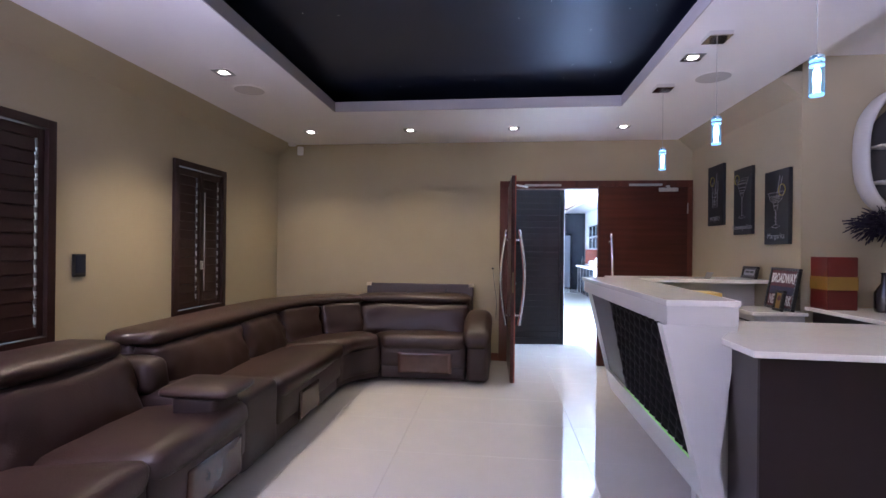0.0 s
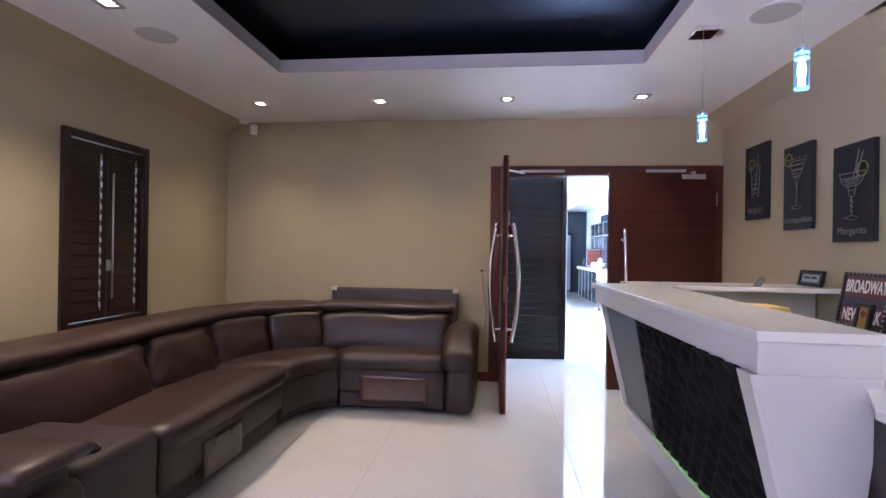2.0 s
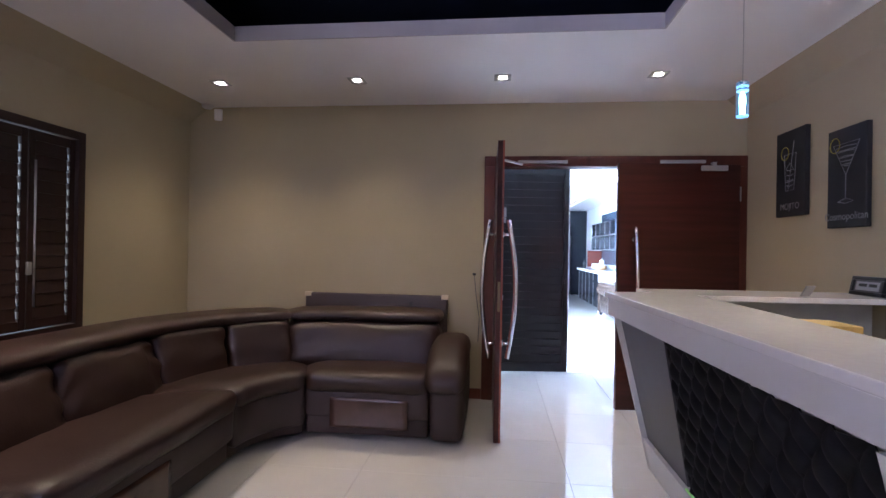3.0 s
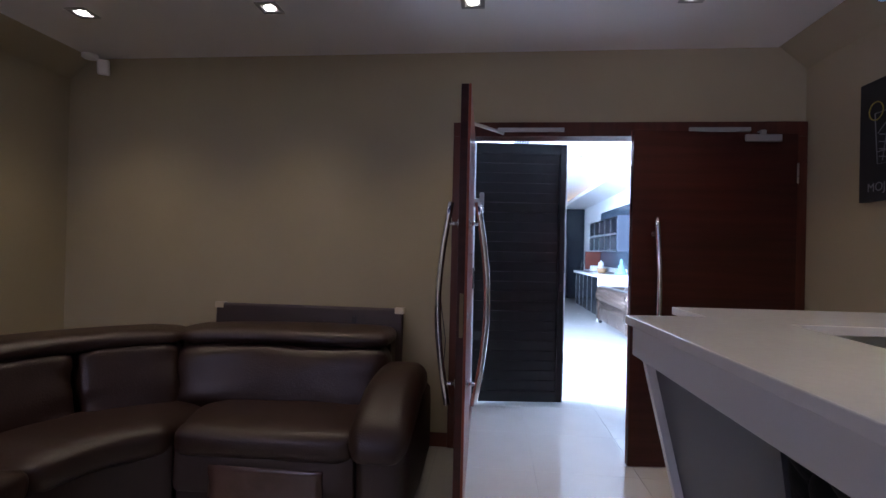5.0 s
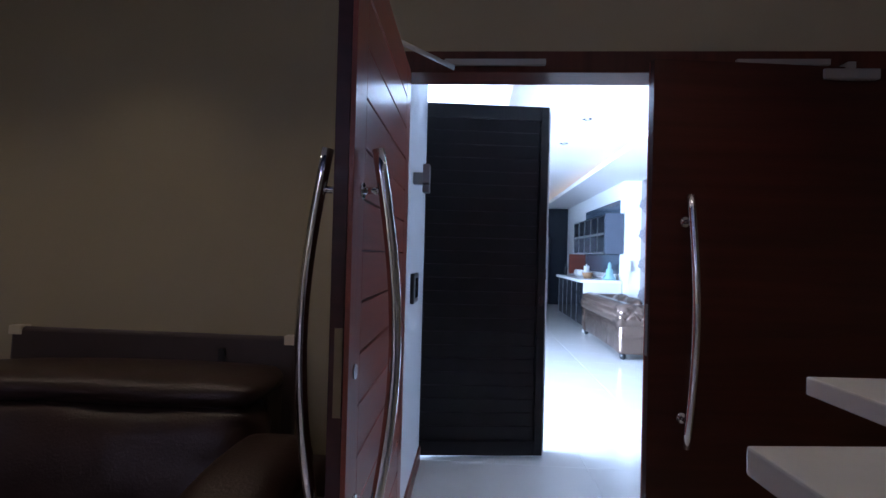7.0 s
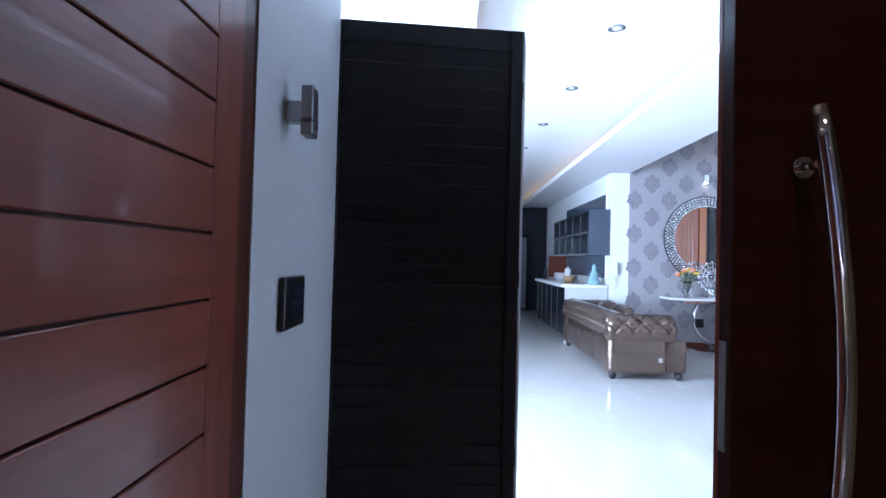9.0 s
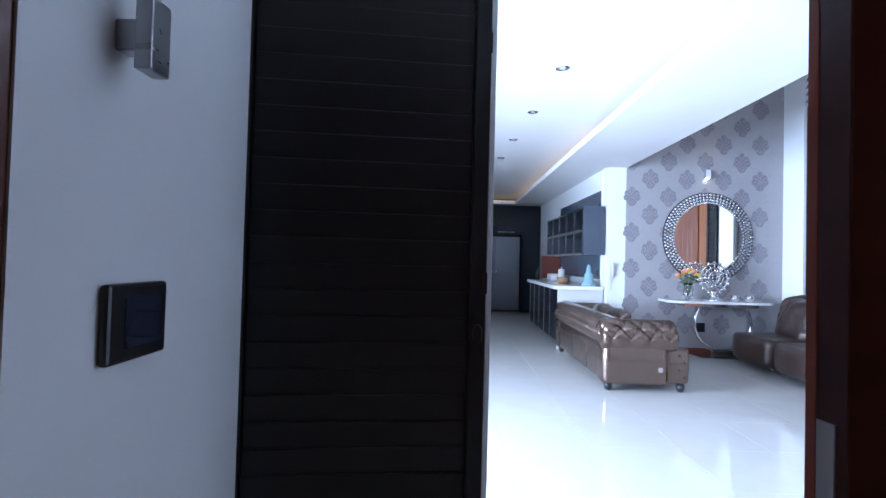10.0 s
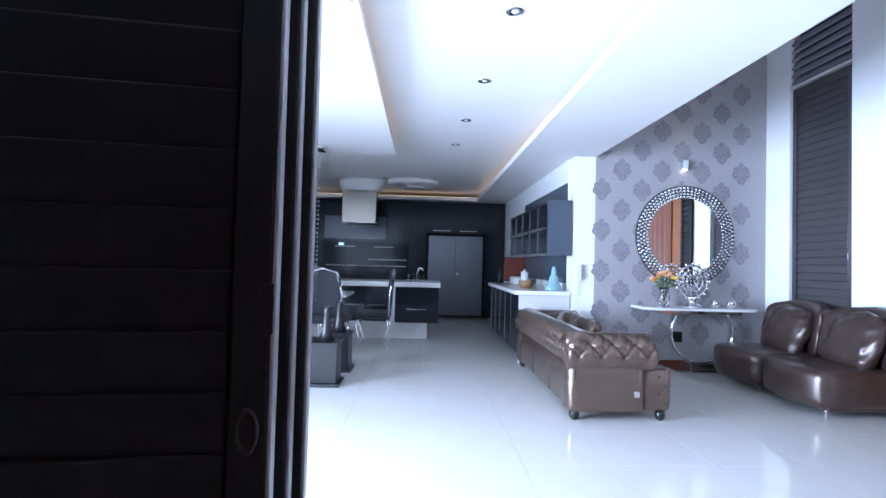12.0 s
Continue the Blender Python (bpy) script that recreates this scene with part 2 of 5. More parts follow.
def tube(points, r, seg=10, bm=None, flat=None):
    """A bent rod through points; flat=(w, h) gives a flat bar's half sizes."""
    t = bm or bmesh.new()
    pts = [Vector(p) for p in points]
    rings = []
    for i, p in enumerate(pts):
        d = (pts[min(i + 1, len(pts) - 1)] - pts[max(i - 1, 0)]).normalized()
        side = d.cross(Vector((0, 1, 0)) if abs(d.y) < 0.9 else Vector((1, 0, 0))).normalized()
        up = side.cross(d).normalized()
        a, b = flat or (r, r)
        rings.append([t.verts.new(p + side * (a * math.cos(k * math.tau / seg)) + up * (b * math.sin(k * math.tau / seg))) for k in range(seg)])
    for q, w in zip(rings, rings[1:]):
        for k in range(seg):
            f = t.faces.new((q[k], q[(k + 1) % seg], w[(k + 1) % seg], w[k]))
            f.smooth = True
    t.faces.new(rings[0][::-1])
    t.faces.new(rings[-1])
    return t


def lathe(profile, seg=28, bm=None, centre=(0, 0, 0)):
    t = bm or bmesh.new()
    cx, cy, cz = centre
    rings = [[t.verts.new((cx + r * math.cos(k * math.tau / seg), cy + r * math.sin(k * math.tau / seg), cz + z)) for k in range(seg)] for r, z in profile]
    for (q, w), (a, b) in zip(zip(rings, rings[1:]), zip(profile, profile[1:])):
        for k in range(seg):
            f = t.faces.new((q[k], q[(k + 1) % seg], w[(k + 1) % seg], w[k]))
            f.smooth = abs(b[1] - a[1]) > 0.3 * abs(b[0] - a[0])
    t.faces.new(rings[0][::-1])
    t.faces.new(rings[-1])
    return t


def disc(c, r, d, seg=64):
    """A flat upright disc that faces -y."""
    return rod(Vector(c), Vector(c) - Vector((0, d, 0)), r, seg)


def ball(c, r, scale=(1, 1, 1), seg=14, bm=None):
    t = bmesh.new()
    bmesh.ops.create_uvsphere(t, u_segments=seg, v_segments=max(6, seg * 2 // 3), radius=r, matrix=Matrix.Translation(c) @ Matrix.Diagonal((*scale, 1)))
    for f in t.faces:
        f.smooth = True
    return merge(bm or bmesh.new(), t)


def cushion(size, r=0.06, puff=0.02, n=(12, 12, 6), shape=None, wrinkle=0.004, seed=0.0, gather=0.0):
    """A soft rounded block round the origin, puffed out and creased; shape(Vector) bends it into place."""
    h = [s / 2 for s in size]
    t = bmesh.new()
    cache = {}

    def vert(i, j, k):
        key = (i, j, k)
        if key not in cache:
            e = [math.sin((q / m - 0.5) * math.pi) * 0.5 + (q / m - 0.5) * 0.5 for q, m in zip(key, n)]
            p = [2 * a * b for a, b in zip(e, h)]
            c = [max(-(b - r), min(b - r, a)) for a, b in zip(p, h)]
            d = Vector(p) - Vector(c)
            v = Vector(c) + (d.normalized() * r if d.length > 1e-9 else d)
            u = [a / b for a, b in zip(v, h)]
            g = [puff * (1 - u[(q + 1) % 3] ** 2) * (1 - u[(q + 2) % 3] ** 2) * (u[q] if abs(u[q]) > 0.5 else 0) for q in range(3)]
            v = v + Vector(g)
            if wrinkle:
                w = noise.noise(v * 5.5 + Vector((seed, seed * 2, 0))) + 0.5 * noise.noise(v * 14 + Vector((0, seed, 0)))
                v = v * (1 + wrinkle * w / max(0.1, v.length))
            if gather:
                edge = abs(u[0]) ** 3
                fold = math.sin(46 * v.z + 30 * abs(v.x) + 5 * noise.noise(v * 4 + Vector((seed, 0, 0))))
                v = v + Vector((0, -gather * edge * fold * max(0, 1 - abs(u[2]) ** 4), 0))
            cache[key] = t.verts.new(shape(v) if shape else v)
        return cache[key]

    a, b, c = n
    for i in range(a):
        for j in range(b):
            t.faces.new((vert(i, j, 0), vert(i, j + 1, 0), vert(i + 1, j + 1, 0), vert(i + 1, j, 0)))
            t.faces.new((vert(i, j, c), vert(i + 1, j, c), vert(i + 1, j + 1, c), vert(i, j + 1, c)))
    for i in range(a):
        for k in range(c):
            t.faces.new((vert(i, 0, k), vert(i + 1, 0, k), vert(i + 1, 0, k + 1), vert(i, 0, k + 1)))
            t.faces.new((vert(i, b, k), vert(i, b, k + 1), vert(i + 1, b, k + 1), vert(i + 1, b, k)))
    for j in range(b):
        for k in range(c):
            t.faces.new((vert(0, j, k), vert(0, j, k + 1), vert(0, j + 1, k + 1), vert(0, j + 1, k)))
            t.faces.new((vert(a, j, k), vert(a, j + 1, k), vert(a, j + 1, k + 1), vert(a, j, k + 1)))
    bmesh.ops.recalc_face_normals(t, faces=t.faces[:])
    for f in t.faces:
        f.smooth = True
    return t


def part(name, bm, mat, parent=None, label=""):
    me = bpy.data.meshes.new(name)
    bm.normal_update()
    bm.to_mesh(me)
    bm.free()
    me.materials.append(mat)
    ob = new(name, me)
    if parent:
        ob.parent = parent
    return tagged(ob, label)


def thing(name, label, category, group="", at=None):
    ob = new(name)
    ob.empty_display_size = 0.1
    if at is not None:
        ob.matrix_world = at
    return tagged(ob, label, category, group)


def structure(name, bm, mat, label, category="wall"):
    return tagged(part(name, bm, mat), label, category, kind="structure")


# ---- setting ----
XL, XR, YB, YF, ZC = -2.42, 2.50, -2.2, 6.68, 2.585      # the lounge
BX, KX, VX, YP, YK, ZB, ZR = -2.6, 3.28, 5.75, 12.95, 18.3, 2.77, 2.59      # the living room and kitchen
TOP = 4.9


def wall_with_holes(axis, at0, at1, u0, u1, z0, z1, holes):
    """A wall between two planes of one axis, from u0 to u1, cut by holes (u0, u1, z0, z1)."""
    bm = bmesh.new()

    def put(a, b, c, d):
        if b - a > 1e-4 and d - c > 1e-4:
            box(*((at0, a, c, at1, b, d) if axis == "x" else (a, at0, c, b, at1, d)), bm=bm)
    u = u0
    for a, b, c, d in sorted(holes):
        put(u, a, z0, z1)
        put(a, b, z0, c)
        put(a, b, d, z1)
        u = b
    put(u, u1, z0, z1)
    return bm


# (y0, y1, z0, z1) of the two shuttered windows
WIN = [(2.55, 3.62, 0.70, 2.07), (4.72, 5.50, 0.70, 2.06)]
structure("wall_west", wall_with_holes("x", XL - 0.22, XL, YB, YF, 0, 3.1, [(-1.75, 0.75, 0.35, 2.35), *WIN]), TAN, "taupe painted plaster wall with two shuttered windows")
structure("wall_south", wall_with_holes("y", YB - 0.2, YB, XL - 0.22, 3.5, 0, 3.1, []), TAN, "taupe painted plaster wall behind the walk")
structure("wall_north", wall_with_holes("y", YF, YF + 0.12, XL - 0.22, XR, 0, 3.1, [(0.335, XR - 0.001, -0.01, 2.12)]), TAN, "taupe plaster wall round the double doorway")
structure("wall_east", box(XR, 4.70, 0, XR + 0.9, YF + 0.12, 3.1), TAN, "taupe plaster wall carrying the cocktail pictures")
structure("wall_niche", box(3.4, YB, 0, 3.6, 4.699, 3.1), TAN, "taupe plaster back wall of the bar niche")

# lounge ceiling: a white ring with a shadow gap on the east side, and the dark star tray above
TX0, TX1, TY0, TY1 = -1.22, 1.385, -0.9, 5.31
ring = bmesh.new()
for r in ((-2.23, YB, TX0, YF), (TX1, YB, 2.335, 4.70), (TX1, 4.70, 2.335, YF), (TX0, TY1, TX1, YF), (TX0, YB, TX1, TY0)):
    box(r[0], r[1], ZC, r[2], r[3], ZC + 0.05, bm=ring)
tagged(part("ceiling", ring, CEIL), "white plasterboard ceiling round a dark tray", "ceiling", kind="structure")
structure("ceiling_niche", box(2.336, YB, ZC + 0.15, 3.4, 4.70, ZC + 0.2), CEIL, "white plasterboard over the bar niche", "ceiling")
lip = bmesh.new()
for r in ((TX0, TY0 + 0.008, TX0 + 0.008, TY1 - 0.008), (TX1 - 0.008, TY0 + 0.008, TX1, TY1 - 0.008), (TX0, TY1 - 0.008, TX1, TY1), (TX0, TY0, TX1, TY0 + 0.008)):
    box(r[0], r[1], ZC - 0.002, r[2], r[3], ZC + 0.09, bm=lip)
for name, x0, x1 in (("trim_cove_east", XR - 0.002, 2.336), ("trim_cove_west", XL + 0.002, -2.231)):
    y1 = YF - 0.001
    t = bmesh.new()
    quad = [(x0, 2.45), (x1, ZC + 0.004), (x1, ZC + 0.045), (x0, ZC + 0.045)]
    a, b = [[t.verts.new((x, y, z)) for x, z in quad] for y in (YB if x0 < 0 else 4.702, y1)]
    t.faces.new(a)
    t.faces.new(b)
    for i in range(4):
        t.faces.new((a[i], a[(i + 1) % 4], b[(i + 1) % 4], b[i]))
    bmesh.ops.recalc_face_normals(t, faces=t.faces[:])
    structure(name, t, TAN, "taupe plaster splay under the ceiling edge", "trim")
structure("trim_tray", lip, FASCIA, "grey painted upstand round the ceiling tray", "trim")
structure("ceiling_star_panel", box(XL, YB, ZC + 0.22, XR + 0.9, YF, ZC + 0.3), STRETCH, "black satin star ceiling in the tray", "ceiling")
stars = bmesh.new()
for k in range(70):
    ball((random.uniform(TX0, TX1), random.uniform(2.0, TY1 + 0.1), ZC + 0.219), 0.0014, seg=6, bm=stars)
STAR = glow("star_fibre", (0.8, 0.9, 1.0), 1.2)
tagged(part("ceiling_star_points", stars, STAR), "tiny fibre-optic stars in the black ceiling", "ceiling light", kind="stuff")

# living room shell
structure("wall_return", box(0.30, YF + 0.12, 0, 0.455, 7.60, ZB), PALE, "white plaster return wall beside the doorway, greyed for its shade")
structure("wall_south_living", wall_with_holes("y", YF + 0.12, YF + 0.2, XR + 0.0, VX + 0.2, 0, TOP, []), WHITE, "white plaster wall beside the doorway")
structure("wall_over_door", box(0.456, YF + 0.12, 2.122, XR - 0.002, YF + 0.2, TOP), WHITE, "white plaster over the doorway")
structure("wall_south_far", box(BX, YF + 0.12, 0, 0.299, YF + 0.2, ZB), WHITE, "white plaster wall of the living room")
structure("wall_west_living", wall_with_holes("x", BX - 0.2, BX, YF, YK + 0.2, 0, TOP, [(7.05, 10.05, 0.05, 2.5)]), WHITE, "white wall with wide glazed doors")
structure("wall_wallpaper", box(3.30, YP, 0, VX, YP + 0.2, TOP), WHITE, "white plaster wall behind the silver wallpaper")
structure("wall_kitchen_east", box(KX, YP + 0.2, 0, KX + 0.2, YK, ZB + 0.2), WHITE, "white kitchen wall behind the cabinets")
structure("wall_kitchen_north", box(BX, YK, 0, KX + 0.2, YK + 0.2, ZB + 0.2), KITCHEN, "dark gloss kitchen end wall")
structure("wall_east_living", wall_with_holes("x", VX, VX + 0.2, YF, YP, 0, TOP, [(9.35, 10.95, 0.0, 2.5), (11.72, 12.55, 0.0, 4.1)]), WHITE, "white wall with a tall shuttered opening")
CX = 2.60      # inner line of the lit cove
big = bmesh.new()
box(BX, YF + 0.2, ZB, CX + 0.15, YK, ZB + 0.08, bm=big)
tagged(part("ceiling_living", big, CEIL), "white plasterboard living room ceiling", "ceiling", kind="structure")
bulk = bmesh.new()
box(CX, YF + 0.2, ZR, 3.56, YP, ZR + 0.07, bm=bulk)
box(CX, YP, ZR, KX, YK, ZR + 0.07, bm=bulk)
box(BX, 17.6, ZR, CX, YK, ZR + 0.07, bm=bulk)
box(3.50, YF + 0.2, ZR + 0.07, 3.56, YP, TOP, bm=bulk)
tagged(part("ceiling_bulkhead", bulk, CEIL), "white dropped bulkhead with a lit cove edge", "ceiling", kind="structure")
drop = box(BX, 7.9, ZR + 0.03, 1.04, 13.36, ZR + 0.09)
tagged(part("ceiling_raft", drop, CEIL), "white dropped ceiling raft with a cove behind", "ceiling", kind="structure")
structure("ceiling_upper", box(3.5, YF + 0.12, TOP, VX + 0.2, YP + 0.2, TOP + 0.1), CEIL, "white ceiling of the tall hall", "ceiling")
coves = bmesh.new()
box(CX + 0.05, 11.5, ZR + 0.075, CX + 0.08, 17.6, ZR + 0.085, bm=coves)
box(-2.0, 17.66, ZR + 0.075, CX, 17.69, ZR + 0.085, bm=coves)
box(0.95, 8.2, ZR + 0.095, 0.98, 13.2, ZR + 0.105, bm=coves)
structure("trim_cove_light", coves, COVE, "warm strip light hidden in the cove", "strip light")
ground = bmesh.new()
box(-300, -300, -0.30, 300, 300, -0.06, bm=ground)
structure("ground", ground, material("pale_paving", (0.32, 0.31, 0.29), 0.8, vary=0.15), "pale paving round the house", "ground")
floor = structure("floor", box(BX - 0.2, YB - 0.2, -0.05, VX + 0.2, YK + 0.2, -0.004), GROUT, "polished cream porcelain tiled floor", "floor")


# ---- doorway ----
frame_bm = bmesh.new()
box(0.335, YF - 0.025, 0, 0.45, YF + 0.125, 2.03, 0.003, bm=frame_bm)
box(2.43, YF - 0.025, 0, 2.498, YF + 0.125, 2.03, 0.003, bm=frame_bm)
box(0.335, YF - 0.025, 2.03, 2.498, YF + 0.125, 2.12, 0.003, bm=frame_bm)
door_frame = tagged(part("door_frame", frame_bm, FRAMEW), "dark mahogany frame of the double doorway", "door frame", kind="structure")


def door_leaf(name, label, width, sx=1):
    """A leaf from x = 0 at its hinge to x = sx * width, planked on its +y face."""
    leaf = thing(name, label, "door")
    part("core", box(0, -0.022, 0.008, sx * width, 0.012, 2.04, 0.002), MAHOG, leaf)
    for a, b in ((0, 0.115), (width - 0.115, width)):
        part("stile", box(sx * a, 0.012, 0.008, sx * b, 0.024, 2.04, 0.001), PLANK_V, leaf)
    for i in range(16):
        z0, z1 = max(0.008, i * 0.1265), min(2.04, (i + 1) * 0.1265 + (0.02 if i == 15 else 0))
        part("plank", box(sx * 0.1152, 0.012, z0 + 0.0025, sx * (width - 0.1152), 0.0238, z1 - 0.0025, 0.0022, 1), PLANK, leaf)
        if i:
            for x in (0.105, width - 0.115):
                part("groove_end", box(sx * x, 0.0241, z0 - 0.0022, sx * (x + 0.01), 0.0244, z0 + 0.0022), MAHOG, leaf)
    return leaf


leaf_w = 0.985
left_leaf = door_leaf("timber_door", "red mahogany planked door leaf standing open", leaf_w)
left_leaf.matrix_world = pose(0.452, YF + 0.0, 0, 0, 0, -89.2)


def leaf_hardware(leaf, hx, ex, dx, plate, label):
    for side in (-1, 1):
        pts = [(hx, side * (0.062 + 0.053 * math.sin(math.pi * i / 16)), 0.56 + 0.95 * i / 16) for i in range(17)]
        h = part("pull_handle", tube(pts, 0.0155, 14), CHROME, leaf, "bowed chrome bar handle")
        for z in (0.66, 1.41):
            y = side * (0.062 + 0.053 * math.sin(math.pi * (z - 0.56) / 0.95))
            s = rod((hx, side * 0.022, z), (hx, y, z), 0.009)
            rod((hx, side * 0.021, z), (hx, side * 0.03, z), 0.02, bm=s)
            part("standoff", s, CHROME, h)
    part("lock_plate", box(ex, -0.009, 0.89, ex + dx * 0.002, 0.009, 1.09), plate, leaf, label)
    part("keyhole", lathe([(0.018, 0), (0.018, 0.004), (0.01, 0.006)], 16), STEEL, leaf).matrix_basis = pose(ex - dx * 0.06, 0.024, 0.98, -90, 0, 0)


leaf_hardware(left_leaf, 0.90, leaf_w, 1, BRASS, "aged brass lock plate")
right_leaf = door_leaf("timber_door", "red mahogany door leaf standing almost shut", 1.0, -1)
leaf_hardware(right_leaf, -0.87, -1.0, -1, ALU, "satin steel lock plate")
# the closed leaf hinges on the east jamb; its planked face looks into the living room
right_leaf.matrix_world = pose(2.432, YF - 0.018, 0, 0, 0, 6.2)
for px, name in ((0.62, "left"), (1.80, "right")):
    c = thing("door_closer", "silver slide-arm door closer on the frame", "door closer", "door closers")
    w = 0.42 if name == "left" else 0.36
    part("track", box(px, YF - 0.047, 2.055, px + w, YF - 0.026, 2.08, 0.003), ALU, c)
    if name == "right":
        part("closer_body", box(2.11, YF - 0.085, 1.985, 2.32, YF - 0.055, 2.028, 0.006), ALU, c)
        part("arm", box(2.20, YF - 0.08, 2.028, 2.23, YF - 0.035, 2.055), ALU, c)
    else:
        part("arm", tube([(0.468, 6.40, 2.047), (0.66, YF - 0.036, 2.045)], 0.007, flat=(0.011, 0.004)), ALU, c)
for z in (1.80, 0.3):
    hb = rod((2.436, YF - 0.034, z - 0.06), (2.436, YF - 0.034, z + 0.06), 0.009)
    part("hinge", hb, STEEL, door_frame)
    hb = rod((0.445, YF - 0.034, z - 0.06), (0.445, YF - 0.034, z + 0.06), 0.009)
    part("hinge", hb, STEEL, door_frame)


def shutter_leaf(name, label, w, h, pitch, tilt, group="", thick=0.036, rail=0.09, stile=0.05, depth=0.062, under=None, slit=0.004, wood=SHUTTER):
    """A louvred leaf in the xz plane from the origin."""
    t = thick / 2
    stiles = [box(a, -t, 0, b, t, h, 0.003) for a, b in ((0, stile), (w - stile, w))]
    rails = [box(stile, -t + 0.002, a, w - stile, t - 0.002, b, 0.002) for a, b in ((0, rail), (h - rail, h))]
    if under:
        whole = stiles[0]
        for e in (stiles[1], *rails):
            merge(whole, e)
        sh = part(name, whole, wood, under)
        # added dashes at the slat ends imitate daylight coming through the slits
        slit_dashes = bmesh.new()
        for i in range(int((h - 2 * rail) / pitch)):
            z = rail + pitch * (i + 0.2)
            box(w - stile - 0.003, -t, z, w - stile - 0.0005, t, z + pitch * 0.55, bm=slit_dashes)
        tagged(part("edge_clip_strip", slit_dashes, STEEL, sh), "dashes standing for daylight at the slat ends", kind="stuff")
    else:
        sh = thing(name, label, "shutter", group)
        for e in stiles:
            part("stile", e, wood, sh)
        for e in rails:
            part("rail", e, wood, sh)
    n = int((h - 2 * rail) / pitch)
    p = (h - 2 * rail) / n
    me = None
    for i in range(n):
        if me is None:
            s = moved(box(stile + 0.004, -0.0055, -depth / 2, w - stile - slit, 0.0055, depth / 2, 0.004, 2), pose(0, 0, 0, tilt, 0, 0))
            ob = part("slat", s, wood, sh)
            me = ob.data
        else:
            ob = new("slat", me)
            ob.parent = sh
        ob.location = (0, 0, rail + p * (i + 0.5))
    return sh


bi = []
for k, (px, py, a) in enumerate(((0.405, 7.625, 6.8), (0.415, 7.69, 6.4), (0.425, 7.75, 6.0))):
    sh = shutter_leaf("folding_shutter", "dark stained louvred folding shutter panel, folded open", 0.815, 2.19, 0.082, 6.5, "folding shutters", depth=0.1)
    sh.matrix_world = pose(px, py, 0.018, 0, 0, a)
    bi.append(sh)
latch = lathe([(0.0, 0), (0.016, 0.001), (0.016, 0.006), (0.011, 0.008), (0.011, 0.003), (0.0, 0.003)], 20)
moved(latch, pose(0.79, -0.018, 0.97, 90, 0, 0) @ Matrix.Diagonal((1, 2.0, 1, 1)))
part("latch", latch, ESPRESSO, bi[0], "oval dark metal flush latch")
for z in (0.35, 1.10, 1.9):
    part("hinge", box(0.80, -0.02, z, 0.819, 0.02, z + 0.07, 0.002), ESPRESSO, bi[0])
part("track_pin", rod((0.012, 0, 2.19), (0.012, 0, 2.24), 0.008), STEEL, bi[0])
for k in range(3):
    part("edge_strip", box(0.8155, -0.016, 0.0, 0.822, 0.016, 2.19, 0.002), ALU, bi[k], "pale aluminium edge strip")

# ---- lounge windows with plantation shutters ----
for k, (a, b, c, d) in enumerate(WIN):
    w = thing("window_shutters", "closed dark-stained plantation shutters in a window", "window shutter", "lounge windows")
    for u0, u1, v0, v1 in ((a, a + 0.055, c, d), (b - 0.055, b, c, d), (a + 0.055, b - 0.055, c, c + 0.055), (a + 0.055, b - 0.055, d - 0.055, d)):
        part("frame_bar", box(XL - 0.06, u0, v0, XL + 0.025, u1, v1, 0.003), LOUVRE, w)
    half = (b - a - 0.11) / 2
    for i in (0, 1):
        y0 = a + 0.057 + i * half
        pn = shutter_leaf("shutter_panel", "dark louvred panel", half - 0.008, d - c - 0.122, 0.078, -7, thick=0.03, rail=0.06, stile=0.042, depth=0.09, under=w, slit=0.009, wood=LOUVRE)
        pn.matrix_basis = pose(XL - 0.012, y0, c + 0.06, 0, 0, 90)
    # rod kept pale to stand for the light in the gap between the panels
    part("tilt_rod", rod((XL + 0.03, (a + b) / 2 + 0.02, c + 0.2), (XL + 0.03, (a + b) / 2 + 0.02, d - 0.25), 0.006), ALU, w)
    part("latch", box(XL + 0.012, (a + b) / 2 - 0.02, (c + d) / 2 - 0.28, XL + 0.03, (a + b) / 2 + 0.008, (c + d) / 2 - 0.20, 0.004), ALU, w)
pad = thing("wall_pad", "black touch control panel on the taupe wall", "control panel")
part("housing", box(XL, 3.755, 1.105, XL + 0.022, 3.845, 1.255, 0.006), BLACK, pad)
part("glass_face", box(XL + 0.022, 3.762, 1.13, XL + 0.024, 3.838, 1.245), SCREEN, pad)

# ---- lounge ceiling fittings ----


def downlight(x, y, z, half, square=True):
    d = thing("downlight", "square silver recessed downlight, lit" if square else "round recessed downlight in the white ceiling", "downlight", "downlights")
    if square:
        t = bmesh.new()
        for r in ((-half, -half, half, -half * 0.62), (-half, half * 0.62, half, half), (-half, -half * 0.62, -half * 0.62, half * 0.62), (half * 0.62, -half * 0.62, half, half * 0.62)):
            box(x + r[0], y + r[1], z - 0.007, x + r[2], y + r[3], z, 0.002, 1, bm=t)
        part("bezel", t, STEEL, d)
    else:
        part("bezel", lathe([(half * 0.7, 0), (half, 0), (half, -0.006), (half * 0.8, -0.009), (half * 0.7, -0.004)], 28, centre=(x, y, z)), CHROME, d)
    part("bulb", lathe([(0.0, 0.002), (half * 0.46, 0.0), (half * 0.42, -0.005), (0.0, -0.007)], 20, centre=(x, y, z)), LED if square else LED_OFF, d, "glowing lamp face" if square else "")


